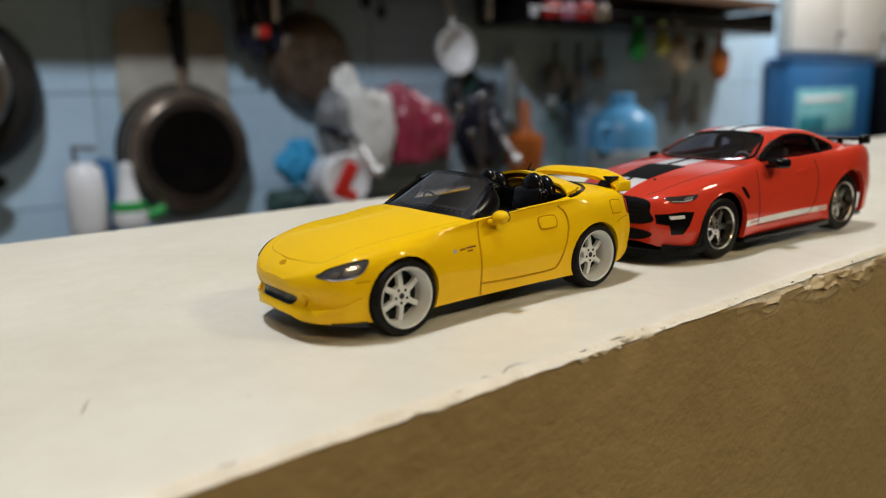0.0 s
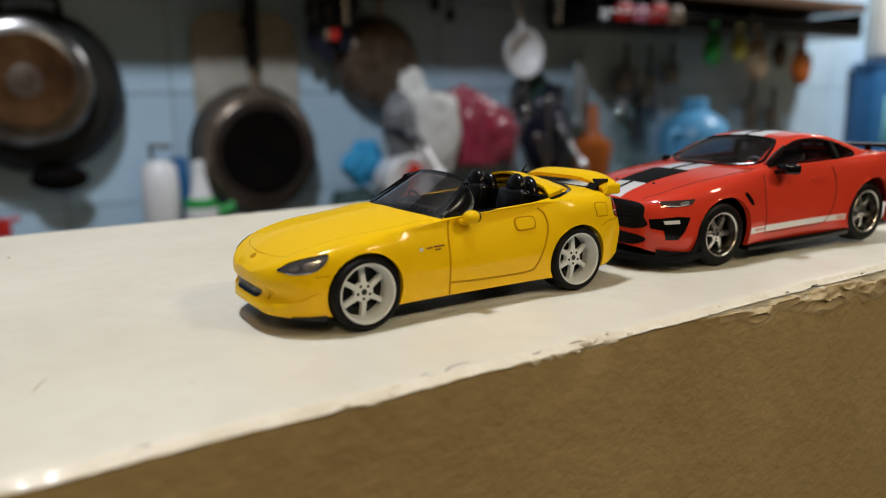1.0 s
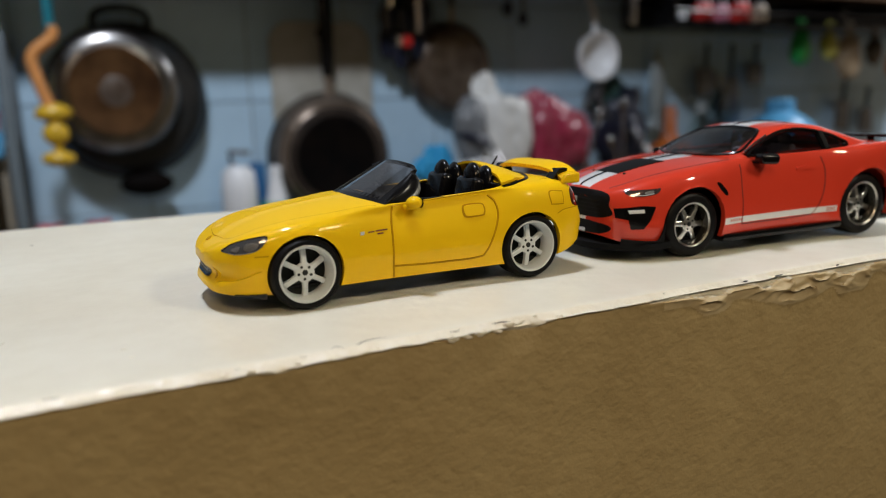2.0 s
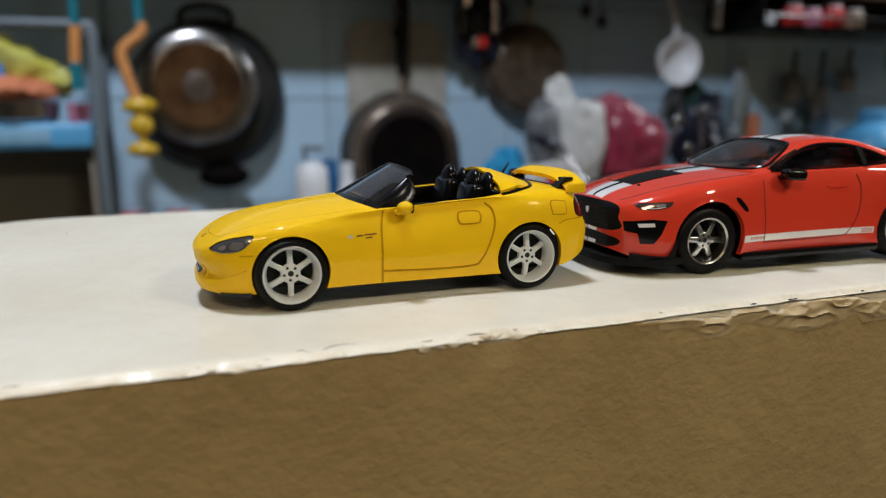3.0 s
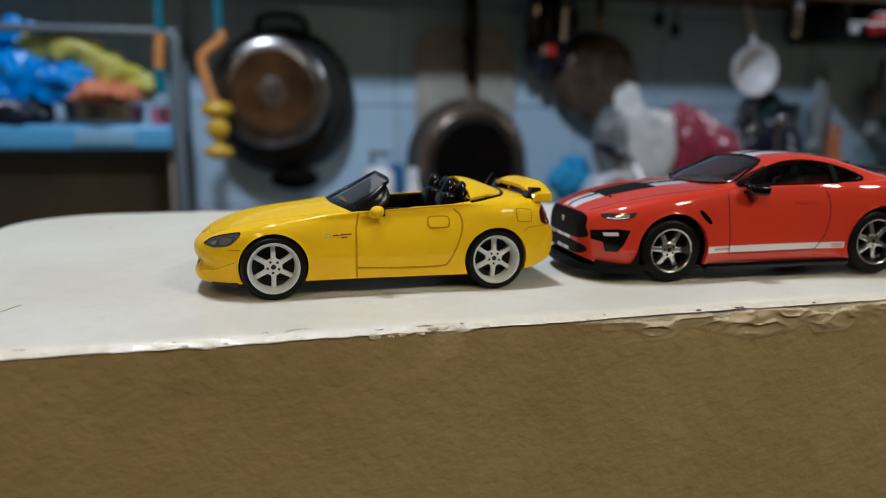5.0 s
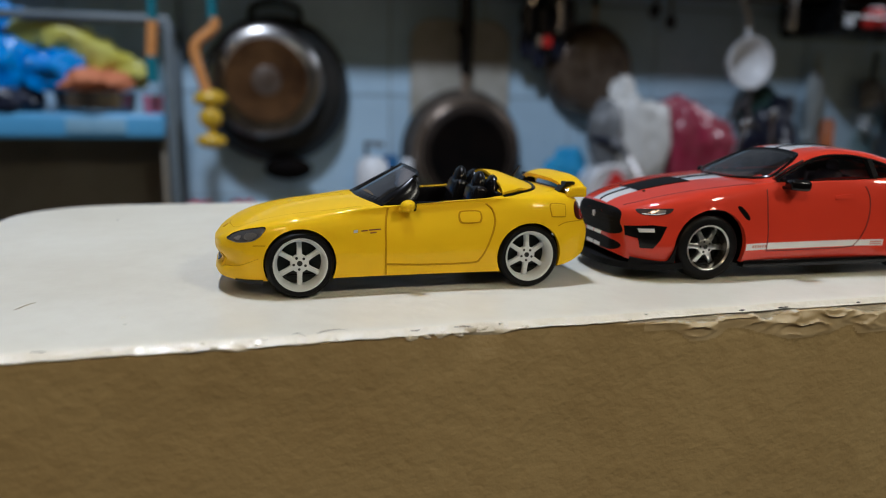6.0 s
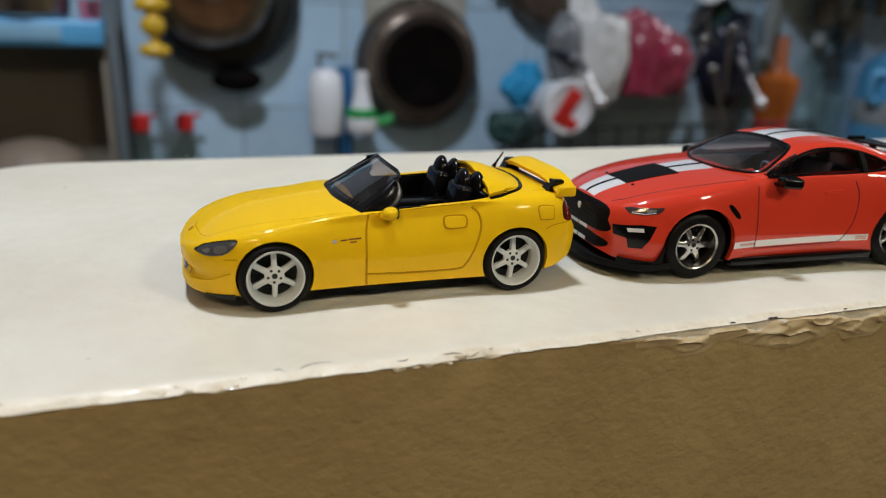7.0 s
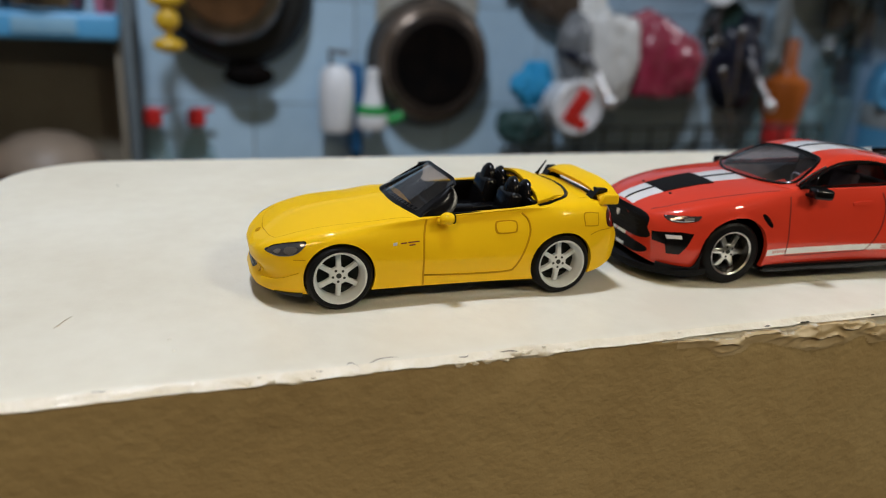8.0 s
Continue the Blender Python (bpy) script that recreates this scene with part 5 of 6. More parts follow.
build_red_car()

# ---- kitchen wall: shelf, racks and what hangs or stands there (metres) ----
M_FILM_W = material("milky_plastic_film", (0.72, 0.72, 0.69), 0.35, vary=(0.6, 0.6, 0.57), scale=25, bump=0.003, bump_scale=30)
M_FILM_M = material("magenta_plastic_film", (0.33, 0.026, 0.065), 0.28, vary=(0.34, 0.06, 0.09), scale=25, bump=0.003, bump_scale=30)
M_BROWNCAV = material("brown_board", (0.27, 0.235, 0.175), 0.6, vary=(0.20, 0.17, 0.125), scale=8)
M_POST = material("grey_blue_plastic", (0.15, 0.185, 0.205), 0.4, vary=(0.11, 0.135, 0.15), scale=10)
M_STAIN = material("stained_steel", (0.13, 0.066, 0.026), 0.38, 0.5, vary=(0.045, 0.02, 0.008), scale=22, detail=6, spec=0.25)
M_STAINMID = material("stained_steel_centre", (0.13, 0.105, 0.085), 0.45, 0.3, vary=(0.06, 0.035, 0.02), scale=30)
M_STEELRIM = material("polished_steel", (0.40, 0.39, 0.38), 0.25, 1.0, vary=(0.45, 0.42, 0.4), scale=30)
M_PANRIM = material("scorched_rim", (0.50, 0.42, 0.35), 0.33, 0.75, vary=(0.22, 0.165, 0.12), scale=22)
M_BRIGHT = material("bright_brushed_steel", (0.95, 0.95, 0.96), 0.42, 1.0, vary=(0.88, 0.88, 0.9), scale=60)
M_CHROMEISH = material("dulled_steel_rim", (0.38, 0.38, 0.39), 0.27, 1.0, vary=(0.2, 0.185, 0.165), scale=22)
M_TAPE = material("pale_blue_tape", (0.28, 0.48, 0.62), 0.4, vary=(0.22, 0.42, 0.58), scale=60)
M_WOK = material("dull_black_wok", (0.010, 0.012, 0.012), 0.5, vary=(0.022, 0.020, 0.017), scale=16, spec=0.3)
M_BURNT = material("burnt_brown_ring", (0.018, 0.013, 0.010), 0.5, vary=(0.04, 0.028, 0.02), scale=18, spec=0.2)
M_SALMON = material("salmon_orange_cloth", (0.68, 0.24, 0.11), 0.7, vary=(0.6, 0.2, 0.09), scale=30, bump=0.002, bump_scale=60)
M_BROWNLID = material("brown_scorched_pan", (0.085, 0.066, 0.048), 0.28, 0.35, vary=(0.045, 0.033, 0.023), scale=18)
M_SCORCH = material("scorched_brown_steel", (0.19, 0.145, 0.105), 0.3, 0.55, vary=(0.075, 0.05, 0.035), scale=26, bump=0.002, bump_scale=40)
M_GREYPL = material("dark_grey_plastic", (0.13, 0.14, 0.15), 0.3, vary=(0.18, 0.19, 0.2), scale=20)
M_WORKTOP = material("grey_brown_stone", (0.16, 0.14, 0.115), 0.35, vary=(0.11, 0.095, 0.08), scale=30)
M_POTTAN = material("dull_tan_enamel", (0.27, 0.21, 0.155), 0.5, vary=(0.19, 0.145, 0.105), scale=14)
M_GLASSB = thin_glass("clear_bottle_glass", (0.88, 0.92, 0.90), 0.5, 0.06)
M_BOARD = material("worn_white_cutting_board", (0.46, 0.45, 0.40), 0.5, vary=(0.36, 0.34, 0.28), scale=20)
M_AMBER = material("orange_brown_plastic", (0.44, 0.115, 0.015), 0.35, vary=(0.36, 0.09, 0.012), scale=18)
M_CLOTHBLUE = material("sky_blue_cloth", (0.03, 0.32, 0.62), 0.7, vary=(0.05, 0.38, 0.68), scale=30)
M_DKGREEN = material("dark_green_mesh", (0.02, 0.06, 0.055), 0.5, vary=(0.035, 0.08, 0.075), scale=40)
M_CLEARPL = material("cloudy_clear_plastic", (0.30, 0.34, 0.35), 0.25, vary=(0.36, 0.42, 0.44), scale=20)
M_BEIGE = material("beige_packet", (0.38, 0.30, 0.20), 0.5, vary=(0.28, 0.2, 0.12), scale=20)
M_CREAMCAB = material("cream_cabinet_paint", (0.62, 0.60, 0.54), 0.45, vary=(0.56, 0.54, 0.48), scale=6)
M_DEEPBLUE = material("deep_blue_box", (0.015, 0.10, 0.25), 0.4, vary=(0.02, 0.12, 0.29), scale=8)
M_PALETEAL = material("pale_teal_print", (0.16, 0.42, 0.47), 0.5, vary=(0.2, 0.5, 0.52), scale=14)
M_STRAP = material("orange_rubber", (0.70, 0.31, 0.09), 0.5, vary=(0.6, 0.25, 0.07), scale=30)
M_YELLOWP = material("yellow_toy_plastic", (0.66, 0.42, 0.02), 0.35, vary=(0.58, 0.36, 0.02), scale=30)


def at_wall(x, y, z, ry=0.0):
    return pose(x, y, z, 0, ry, 0)


def dish(name, m, label, category, r, depth, mats, handle=None, group=""):
    """A round pan hung with its bottom towards the room (-y): lip, two bands of wall, base rings and a handle."""
    m_lip, m_low, m_high, m_ring, m_base = mats
    pan = thing(name, m, label, category, group)
    d = -depth
    part("lip", lathe_bm([(r * 0.9, 0), (r * 0.985, 0), (r, -0.002), (r, -0.005), (r * 0.975, -0.008)], 64, "y"), m_lip, pan)
    part("lower_wall", lathe_bm([(r * 0.975, -0.008), (r * 0.955, d * 0.3), (r * 0.925, d * 0.55)], 64, "y"), m_low, pan)
    part("upper_wall", lathe_bm([(r * 0.925, d * 0.55), (r * 0.89, d * 0.72), (r * 0.84, d * 0.86), (r * 0.77, d * 0.96)], 64, "y"), m_high, pan)
    part("base_ring", lathe_bm([(r * 0.77, d * 0.96), (r * 0.70, d), (r * 0.69, d * 0.985), (r * 0.66, d * 0.985), (r * 0.65, d)], 64, "y"), m_ring, pan)
    part("base", lathe_bm([(r * 0.65, d), (r * 0.55, d * 1.01), (r * 0.54, d), (0, d)], 64, "y"), m_base, pan)
    if handle:
        length, w, mat = handle
        part("handle_root", tube_bm([(0, -0.02, r * 0.93), (0, -0.022, r + 0.02), (0, -0.02, r + 0.04)], w * 0.4, 10, flat=0.6), M_PANRIM, pan)
        part("handle", tube_bm([(0, -0.02, r + 0.02), (0, -0.022, r + 0.06), (0, -0.022, r + length * 0.6), (0, -0.018, r + length)], w * 0.5, 12, flat=0.7, radii=[w * 0.38, w * 0.48, w * 0.55, w * 0.5]), mat, pan)
    return pan


# shelf board over the wall
shelf = thing("wall_shelf", at_wall(0.6, 1.30, 0.286), "long dark brown wooden wall shelf above the pans", "shelf")
part("board", box_bm(-1.7, 1.75, -0.073, 0.1, -0.011, 0.011, 0.003), M_WOOD, shelf)
part("edge_strip", box_bm(-1.7, 1.75, -0.08, -0.073, -0.014, 0.013, 0.002), M_WOOD, shelf)
for x in (-1.2, 0.0, 1.3):
    part("bracket", box_bm(x - 0.012, x + 0.012, 0.0, 0.1, -0.06, -0.011, 0.003), M_BLACK, shelf)

# frying pan with its long black handle, over the cutting board
board = thing("cutting_board", at_wall(0.443, 1.392, 0.105), "worn white plastic cutting board hanging behind the frying pan", "cutting board")
bm = bmesh.new()
w, h, r = 0.105, 0.097, 0.045
outline = [(w, -h), (w, h - r)] + [(w - r + r * math.cos(a * math.pi / 16), h - r + r * math.sin(a * math.pi / 16)) for a in range(1, 9)] + \
          [(-w + r + r * math.cos(a * math.pi / 16), h - r + r * math.sin(a * math.pi / 16)) for a in range(8, 17)] + [(-w, -h)]
face = bm.faces.new([bm.verts.new((x, -0.005, z)) for x, z in outline])
out = bmesh.ops.extrude_face_region(bm, geom=[face])
bmesh.ops.translate(bm, vec=(0, 0.011, 0), verts=[v for v in out["geom"] if isinstance(v, bmesh.types.BMVert)])
part("slab", bm, M_BOARD, board)
part("hang_hole", moved(lathe_bm([(0, -0.0062), (0.010, -0.0062), (0.011, -0.004)], 20, "y"), pose(0.0, 0, 0.075)), M_BLACK, board)
skillet = dish("frying_pan", at_wall(0.446, 1.383, -0.064), "scorched black frying pan hanging bottom outwards by its black handle", "pan", 0.129, 0.055, (M_PANBLACK, M_BROWNLID, M_PANRIM, M_BURNT, M_PANBLACK), (0.225, 0.036, M_BLACK), "hanging pans")
for points, mat in (([(0.912, 0.62), (0.90, 0.69), (0.888, 0.735)], M_BURNT), ([(0.845, 0.85), (0.815, 0.905), (0.785, 0.95)], M_SCORCH)):
    part("scorch_band", lathe_bm([(0.129 * a, -0.055 * b - 0.0014) for a, b in points], 64, "y"), mat, skillet)

# large black wok with a stained steel lid before it
wok = dish("wok", at_wall(0.072, 1.385, 0.055), "large black wok hanging on the tiled wall", "wok", 0.139, 0.06, (M_WOK,) * 5, None, "hanging pans")
part("loop_handle", tube_bm(open_curve([(-0.045, -0.02, 0.12), (-0.04, -0.022, 0.150), (0, -0.024, 0.160), (0.04, -0.022, 0.150), (0.045, -0.02, 0.12)]), 0.006, 10), M_BLACK, wok)
part("lower_handle", moved(blob_bm(0.046, 0.022, 0.022), pose(0.016, -0.04, -0.148)), M_PANBLACK, wok)
lid = thing("pot_lid", at_wall(0.049, 1.305, 0.070), "brown-stained steel pan bottom shining in the wok", "pan", "hanging pans")
part("dome", lathe_bm([(0.100, 0.012), (0.104, 0.0), (0.103, -0.006), (0.098, -0.012), (0.090, -0.0165), (0.081, -0.019), (0.074, -0.0195)], 56, "y"), M_CHROMEISH, lid)
part("bottom_plate", lathe_bm([(0.074, -0.0195), (0.071, -0.020), (0.069, -0.0195), (0.026, -0.0195)], 56, "y"), M_STAIN, lid)
part("bottom_centre", lathe_bm([(0.026, -0.0195), (0.024, -0.0202), (0, -0.0202)], 48, "y"), M_STAINMID, lid)
part("side_wall", lathe_bm([(0.095, 0.012), (0.099, 0.02), (0.101, 0.022)], 56, "y"), M_STEEL, lid)

# smaller brown pan further along, black utensils with a red tag
dish("small_pan", at_wall(0.727, 1.383, 0.110), "brown scorched small pan hanging on the wall", "pan", 0.100, 0.04, (M_STEEL, M_SCORCH, M_SCORCH, M_SCORCH, M_SCORCH), (0.12, 0.022, M_BLACK), "hanging pans")
for i, (x, z0, z1, r) in enumerate(((0.586, 0.15, 0.29, 0.013), (0.600, 0.20, 0.29, 0.020), (0.616, 0.13, 0.29, 0.014), (0.636, 0.19, 0.29, 0.022), (0.655, 0.15, 0.29, 0.015), (0.672, 0.21, 0.29, 0.020))):
    ob = thing("kitchen_utensil", at_wall(x - 0.018, 1.345 + 0.01 * (i % 2), 0), "black plastic kitchen utensil hanging from the shelf", "utensil", "hanging utensils")
    part("stem", tube_bm([(0, 0, z1), (0.002, 0, (z0 + z1) / 2), (0, 0, z0 + 0.03)], r * 0.5, 8), (M_BLACK, M_STEELRIM, M_BLACK)[i % 3], ob)
    part("head", moved(blob_bm(r * 1.3, r * 0.5, 0.035), pose(0, 0, z0 + 0.01)), M_NAVY, ob)
tag = thing("hanging_tag", at_wall(0.593, 1.325, 0.160), "small red and beige plastic tag hanging among the utensils", "tag")
part("red_plate", box_bm(0.002, 0.022, -0.003, 0.003, -0.010, 0.012, 0.002), M_REDP, tag)
part("beige_plate", box_bm(-0.008, 0.0, -0.003, 0.003, -0.010, 0.010, 0.002), M_BEIGE, tag)
for x, z in ((0.865, 0.255), (0.905, 0.235)):
    ob = thing("measuring_spoon", at_wall(x, 1.36, z), "small dark blue measuring spoon hanging in the shade", "spoon", "hanging utensils")
    part("bowl", moved(blob_bm(0.014, 0.007, 0.016), pose(0, 0, -0.02)), M_NAVY, ob)
    part("stem", tube_bm([(0, 0, -0.005), (0, 0, 0.03)], 0.0035, 8), M_GREY, ob)

# white ladle
ladle = thing("ladle", at_wall(1.060, 1.30, 0.131), "white round plastic ladle hanging from the shelf", "ladle")
part("bowl", lathe_bm([(0, 0.028), (0.031, 0.02), (0.049, 0.005), (0.055, -0.016), (0.051, -0.016), (0.044, -0.002), (0.027, 0.013), (0, 0.019)], 40, "y"), M_WHITEP, ladle)
part("stem", tube_bm([(0, 0, 0.048), (-0.004, 0, 0.09), (-0.008, 0.02, 0.135)], 0.013, 10, flat=0.5), M_WHITEP, ladle)
bm = tube_bm(open_curve([(0.058 * math.cos(radians(a)), -0.03, 0.058 * math.sin(radians(a)) - 0.055) for a in range(-200, 30, 20)]), 0.005, 8)
sieve = thing("wire_sieve", at_wall(1.13, 1.33, 0.10), "round grey wire sieve hanging under the ladle", "sieve")
part("ring", bm, M_GREY, sieve)
part("mesh_bowl", moved(blob_bm(0.05, 0.03, 0.05), pose(0, 0.01, -0.058)), M_DKGREEN, sieve)
part("stem", tube_bm([(-0.045, -0.03, -0.02), (-0.10, -0.02, -0.09), (-0.13, -0.01, -0.13)], 0.005, 8), M_GREY, sieve)

# dish rack of wire with bags and tubs
rack = thing("dish_rack", at_wall(0.93, 1.27, -0.19), "dark wire dish rack standing along the tiled wall", "dish rack")
for z in (-0.09, -0.02, 0.02):
    part("long_wire", tube_bm([(-0.33, -0.06, z), (0.40, -0.06, z)], 0.004, 8), M_GREY_DARK, rack)
for k in range(14):
    x = -0.33 + 0.056 * k
    part("upright_wire", tube_bm([(x, -0.06, -0.11), (x, -0.06, 0.022)], 0.003, 8), M_GREY_DARK, rack)
part("tray", box_bm(-0.34, 0.41, -0.075, 0.11, -0.12, -0.10, 0.006), M_GREY_DARK, rack)
stand = tagged(finish(box_bm(-1.2, 2.6, 1.08, 1.40, -0.35, -0.315, 0.004), "worktop", M_WORKTOP), "grey-brown kitchen worktop under the tiled wall", "worktop")
part("cabinet_body", box_bm(-1.2, 2.6, 1.12, 1.39, FLOOR_Z + 0.002, -0.35), M_CREAMCAB, stand)


def bag(name, m, label, category, size, mat, lumps, seed, neck=None, group="", square=0.0, taper=0.0):
    ob = thing(name, m, label, category, group)
    bm = film_bm(*size, seed, lumps * 0.85, square)
    for v in bm.verts:
        if v.co.z > 0:
            v.co.z *= 1 - taper * ramp(v.co.x / size[0], -0.4, 1.0)
    part("body", bm, mat, ob)
    if neck:
        part("neck", moved(film_bm(neck[0], neck[0] * 0.6, neck[1], seed + 1, 0.4, 0.0, 4), pose(neck[2], 0, neck[3])), mat, ob)
    return ob


bag("plastic_bag", at_wall(0.792, 1.31, -0.040), "milky white crumpled plastic bag in the dish rack", "bag", (0.080, 0.05, 0.098), M_FILM_W, 0.18, 3, (0.036, 0.06, -0.012, 0.066), square=0.7)
bag("plastic_bag", at_wall(0.950, 1.31, -0.035), "magenta plastic bag with red contents in the rack", "bag", (0.090, 0.05, 0.088), M_FILM_M, 0.24, 8, (0.034, 0.04, -0.045, 0.055), square=0.6, taper=0.75)
bag("plastic_bag", at_wall(1.150, 1.32, -0.055), "dark navy plastic bag hanging behind the rack", "bag", (0.066, 0.045, 0.095), M_NAVY, 0.25, 5, (0.03, 0.04, 0.02, 0.08))
bag("net_bag", at_wall(0.63, 1.31, -0.185), "dark green net bag on the worktop", "bag", (0.045, 0.04, 0.038), M_DKGREEN, 0.3, 11)
bag("cloth", at_wall(0.638, 1.29, -0.095), "sky blue cloth hanging over the rack edge", "cloth", (0.042, 0.03, 0.04), M_CLOTHBLUE, 0.45, 14)
tub = thing("plastic_tub", pose(0.700, 1.215, -0.130, 0, 0, 0) @ pose(0, 0, 0, 0, 32, 0), "white round plastic tub with a red label, lying tilted", "tub")
part("wall", lathe_bm([(0.045, 0.06), (0.051, -0.01), (0.054, -0.012), (0.054, -0.018), (0.051, -0.02)], 44, "y"), M_WHITEP, tub)
part("lid", lathe_bm([(0.052, -0.018), (0.048, -0.022), (0.044, -0.019), (0, -0.019)], 44, "y"), M_WHITEP, tub)
part("label_bar", box_bm(-0.02, 0.010, -0.0225, -0.019, -0.038, 0.036, 0.001), M_REDP, tub, "red label patch")
part("label_foot", box_bm(0.010, 0.034, -0.0225, -0.019, -0.034, -0.012, 0.001), M_REDP, tub, "red label patch")
scoop = bag("plastic_scoop", at_wall(0.705, 1.25, -0.02), "dark grey plastic funnel in the rack", "funnel", (0.036, 0.03, 0.066), M_GREYPL, 0.15, 21)
part("rim_band", moved(lathe_bm([(0.034, -0.008), (0.04, 0), (0.034, 0.008)], 24), pose(0.0, 0, -0.02, 0, 25, 0)), M_NAVY, scoop)
for x, z in ((0.722, -0.074), (1.098, -0.078)):
    ob = thing("table_knife", pose(x, 1.165, z, -22, -24, 0), "bright steel table knife leaning in the dish rack", "cutlery", "cutlery in the rack")
    part("shaft", tube_bm([(0, 0, 0.014), (0, 0, -0.05)], 0.007, 12, flat=0.7), M_BRIGHT, ob)
    part("blade", box_bm(-0.006, 0.006, -0.002, 0.002, 0.012, 0.06, 0.0015), M_GREY, ob)
    part("end", moved(blob_bm(0.011, 0.010, 0.014), pose(0, 0, -0.045)), M_BRIGHT, ob)
for i, (x, z) in enumerate(((1.01, 0.0), (1.075, 0.02), (1.045, -0.06))):
    ob = thing("steel_spoon", pose(x, 1.22, z, 0, 18 - 20 * i, 0), "steel spoon standing in the dish rack", "cutlery", "cutlery in the rack")
    part("bowl", moved(blob_bm(0.010, 0.005, 0.015), pose(0, 0, 0)), M_CHROMEISH, ob)
    part("stem", tube_bm([(0, 0, -0.015), (0, 0, -0.13)], 0.003, 8), M_STEELRIM, ob)

# orange-brown bottle with a slim neck, clear bottles, blue bottle
amber = thing("squeeze_bottle", at_wall(1.316, 1.33, -0.318), "orange-brown plastic bottle with a tapering neck", "bottle")
part("body", lathe_bm([(0, 0.003), (0.030, 0.0), (0.033, 0.01), (0.035, 0.13), (0.044, 0.165), (0.052, 0.222), (0.050, 0.236), (0.022, 0.250)], 32), M_AMBER, amber)
part("neck", lathe_bm([(0.024, 0.250), (0.016, 0.27), (0.015, 0.325), (0.011, 0.331), (0, 0.333)], 24), M_AMBER, amber)
part("foot_band", lathe_bm([(0.0345, 0.09), (0.037, 0.093), (0.038, 0.142), (0.036, 0.145)], 32), M_REDP, amber)
for x, s in ((1.30, 0.7), (1.46, 0.8), (1.52, 1.0), (1.375, 0.55)):
    ob = thing("clear_bottle", at_wall(x, 1.37, -0.318), "cloudy clear plastic bottle standing at the wall", "bottle", "bottles at the wall")
    part("body", lathe_bm([(0, 0.003), (0.032, 0.0), (0.036, 0.012), (0.036, 0.25 * s + 0.03), (0.03, 0.27 * s + 0.05), (0.013, 0.32 * s + 0.06)], 28), M_GLASSB, ob)
    part("cap", lathe_bm([(0.015, 0.315 * s + 0.06), (0.016, 0.35 * s + 0.06), (0, 0.352 * s + 0.06)], 20), M_CLEARPL, ob)
blade = thing("hanging_scraper", at_wall(1.312, 1.375, 0.06), "pale blue-grey plastic scraper hanging on the tiles", "scraper")
part("blade", blob_bm(0.022, 0.006, 0.085, 0.1, 2), M_CLEARPL, blade)
part("loop", moved(lathe_bm([(0.010, -0.002), (0.013, 0), (0.010, 0.002), (0.008, 0)], 20, "y", True), pose(0, 0, 0.09)), M_CLEARPL, blade)
blue = thing("water_jug", at_wall(1.672, 1.30, -0.318), "light blue translucent water jug with a pale label", "jug")
part("body", lathe_bm([(0, 0.003), (0.09, 0.0), (0.096, 0.015), (0.096, 0.24), (0.085, 0.275), (0.05, 0.30), (0.034, 0.31)], 40), M_BLUEP, blue)
part("label", lathe_bm([(0.0965, 0.13), (0.098, 0.132), (0.098, 0.185), (0.0965, 0.187)], 40), M_CLEARPL, blue)
part("cap", lathe_bm([(0.036, 0.308), (0.036, 0.335), (0.03, 0.34), (0, 0.34)], 24), M_BLUEP, blue)
part("handle", tube_bm(open_curve([(-0.085, -0.03, 0.25), (-0.125, -0.03, 0.25), (-0.13, -0.03, 0.20), (-0.095, -0.03, 0.18)]), 0.009, 10), M_BLUEP, blue)

# dark rack under the shelf with small goods, packets hanging below it
hang = thing("spice_rack", at_wall(1.76, 1.29, 0.20), "black metal spice rack with small goods under the shelf", "rack")
part("base", box_bm(-0.545, 0.56, -0.08, 0.1, -0.006, 0.006, 0.002), M_BLACK, hang)
part("front_rail", tube_bm([(-0.545, -0.08, 0.025), (0.56, -0.08, 0.025)], 0.004, 8), M_BLACK, hang)
part("back", box_bm(-0.545, 0.56, 0.094, 0.1, 0.0, 0.07, 0.001), M_BLACK, hang)
for x in (-0.545, 0.56):
    part("side", box_bm(x - 0.006, x + 0.006, -0.075, 0.1, 0, 0.068, 0.002), M_BLACK, hang)
ob = thing("metal_bracket", at_wall(1.08, 1.20, 0.225), "pale metal bracket at the rack's end", "bracket")
part("plate", box_bm(-0.009, 0.009, -0.004, 0.004, -0.034, 0.03, 0.002), M_STEELRIM, ob)
for x, r, mat, z in ((1.328, 0.023, M_REDP, 0.230), (1.385, 0.020, M_PINK, 0.228), (1.445, 0.025, M_REDP, 0.232), (1.51, 0.022, M_BEIGE, 0.229), (1.26, 0.013, M_WHITEP, 0.219)):
    ob = thing("spice_tin", at_wall(x, 1.245, z - r), "small rounded spice tin on the black rack", "tin", "goods on the rack")
    part("tin", lathe_bm([(0, 0), (r * 0.8, 0), (r, r * 0.4), (r, r * 1.3), (r * 0.75, r * 1.8), (0, r * 1.9)], 24), mat, ob)
    part("lid", lathe_bm([(r * 0.72, r * 1.78), (r * 0.72, r * 1.98), (0, r * 2.0)], 24), M_WHITEP, ob)
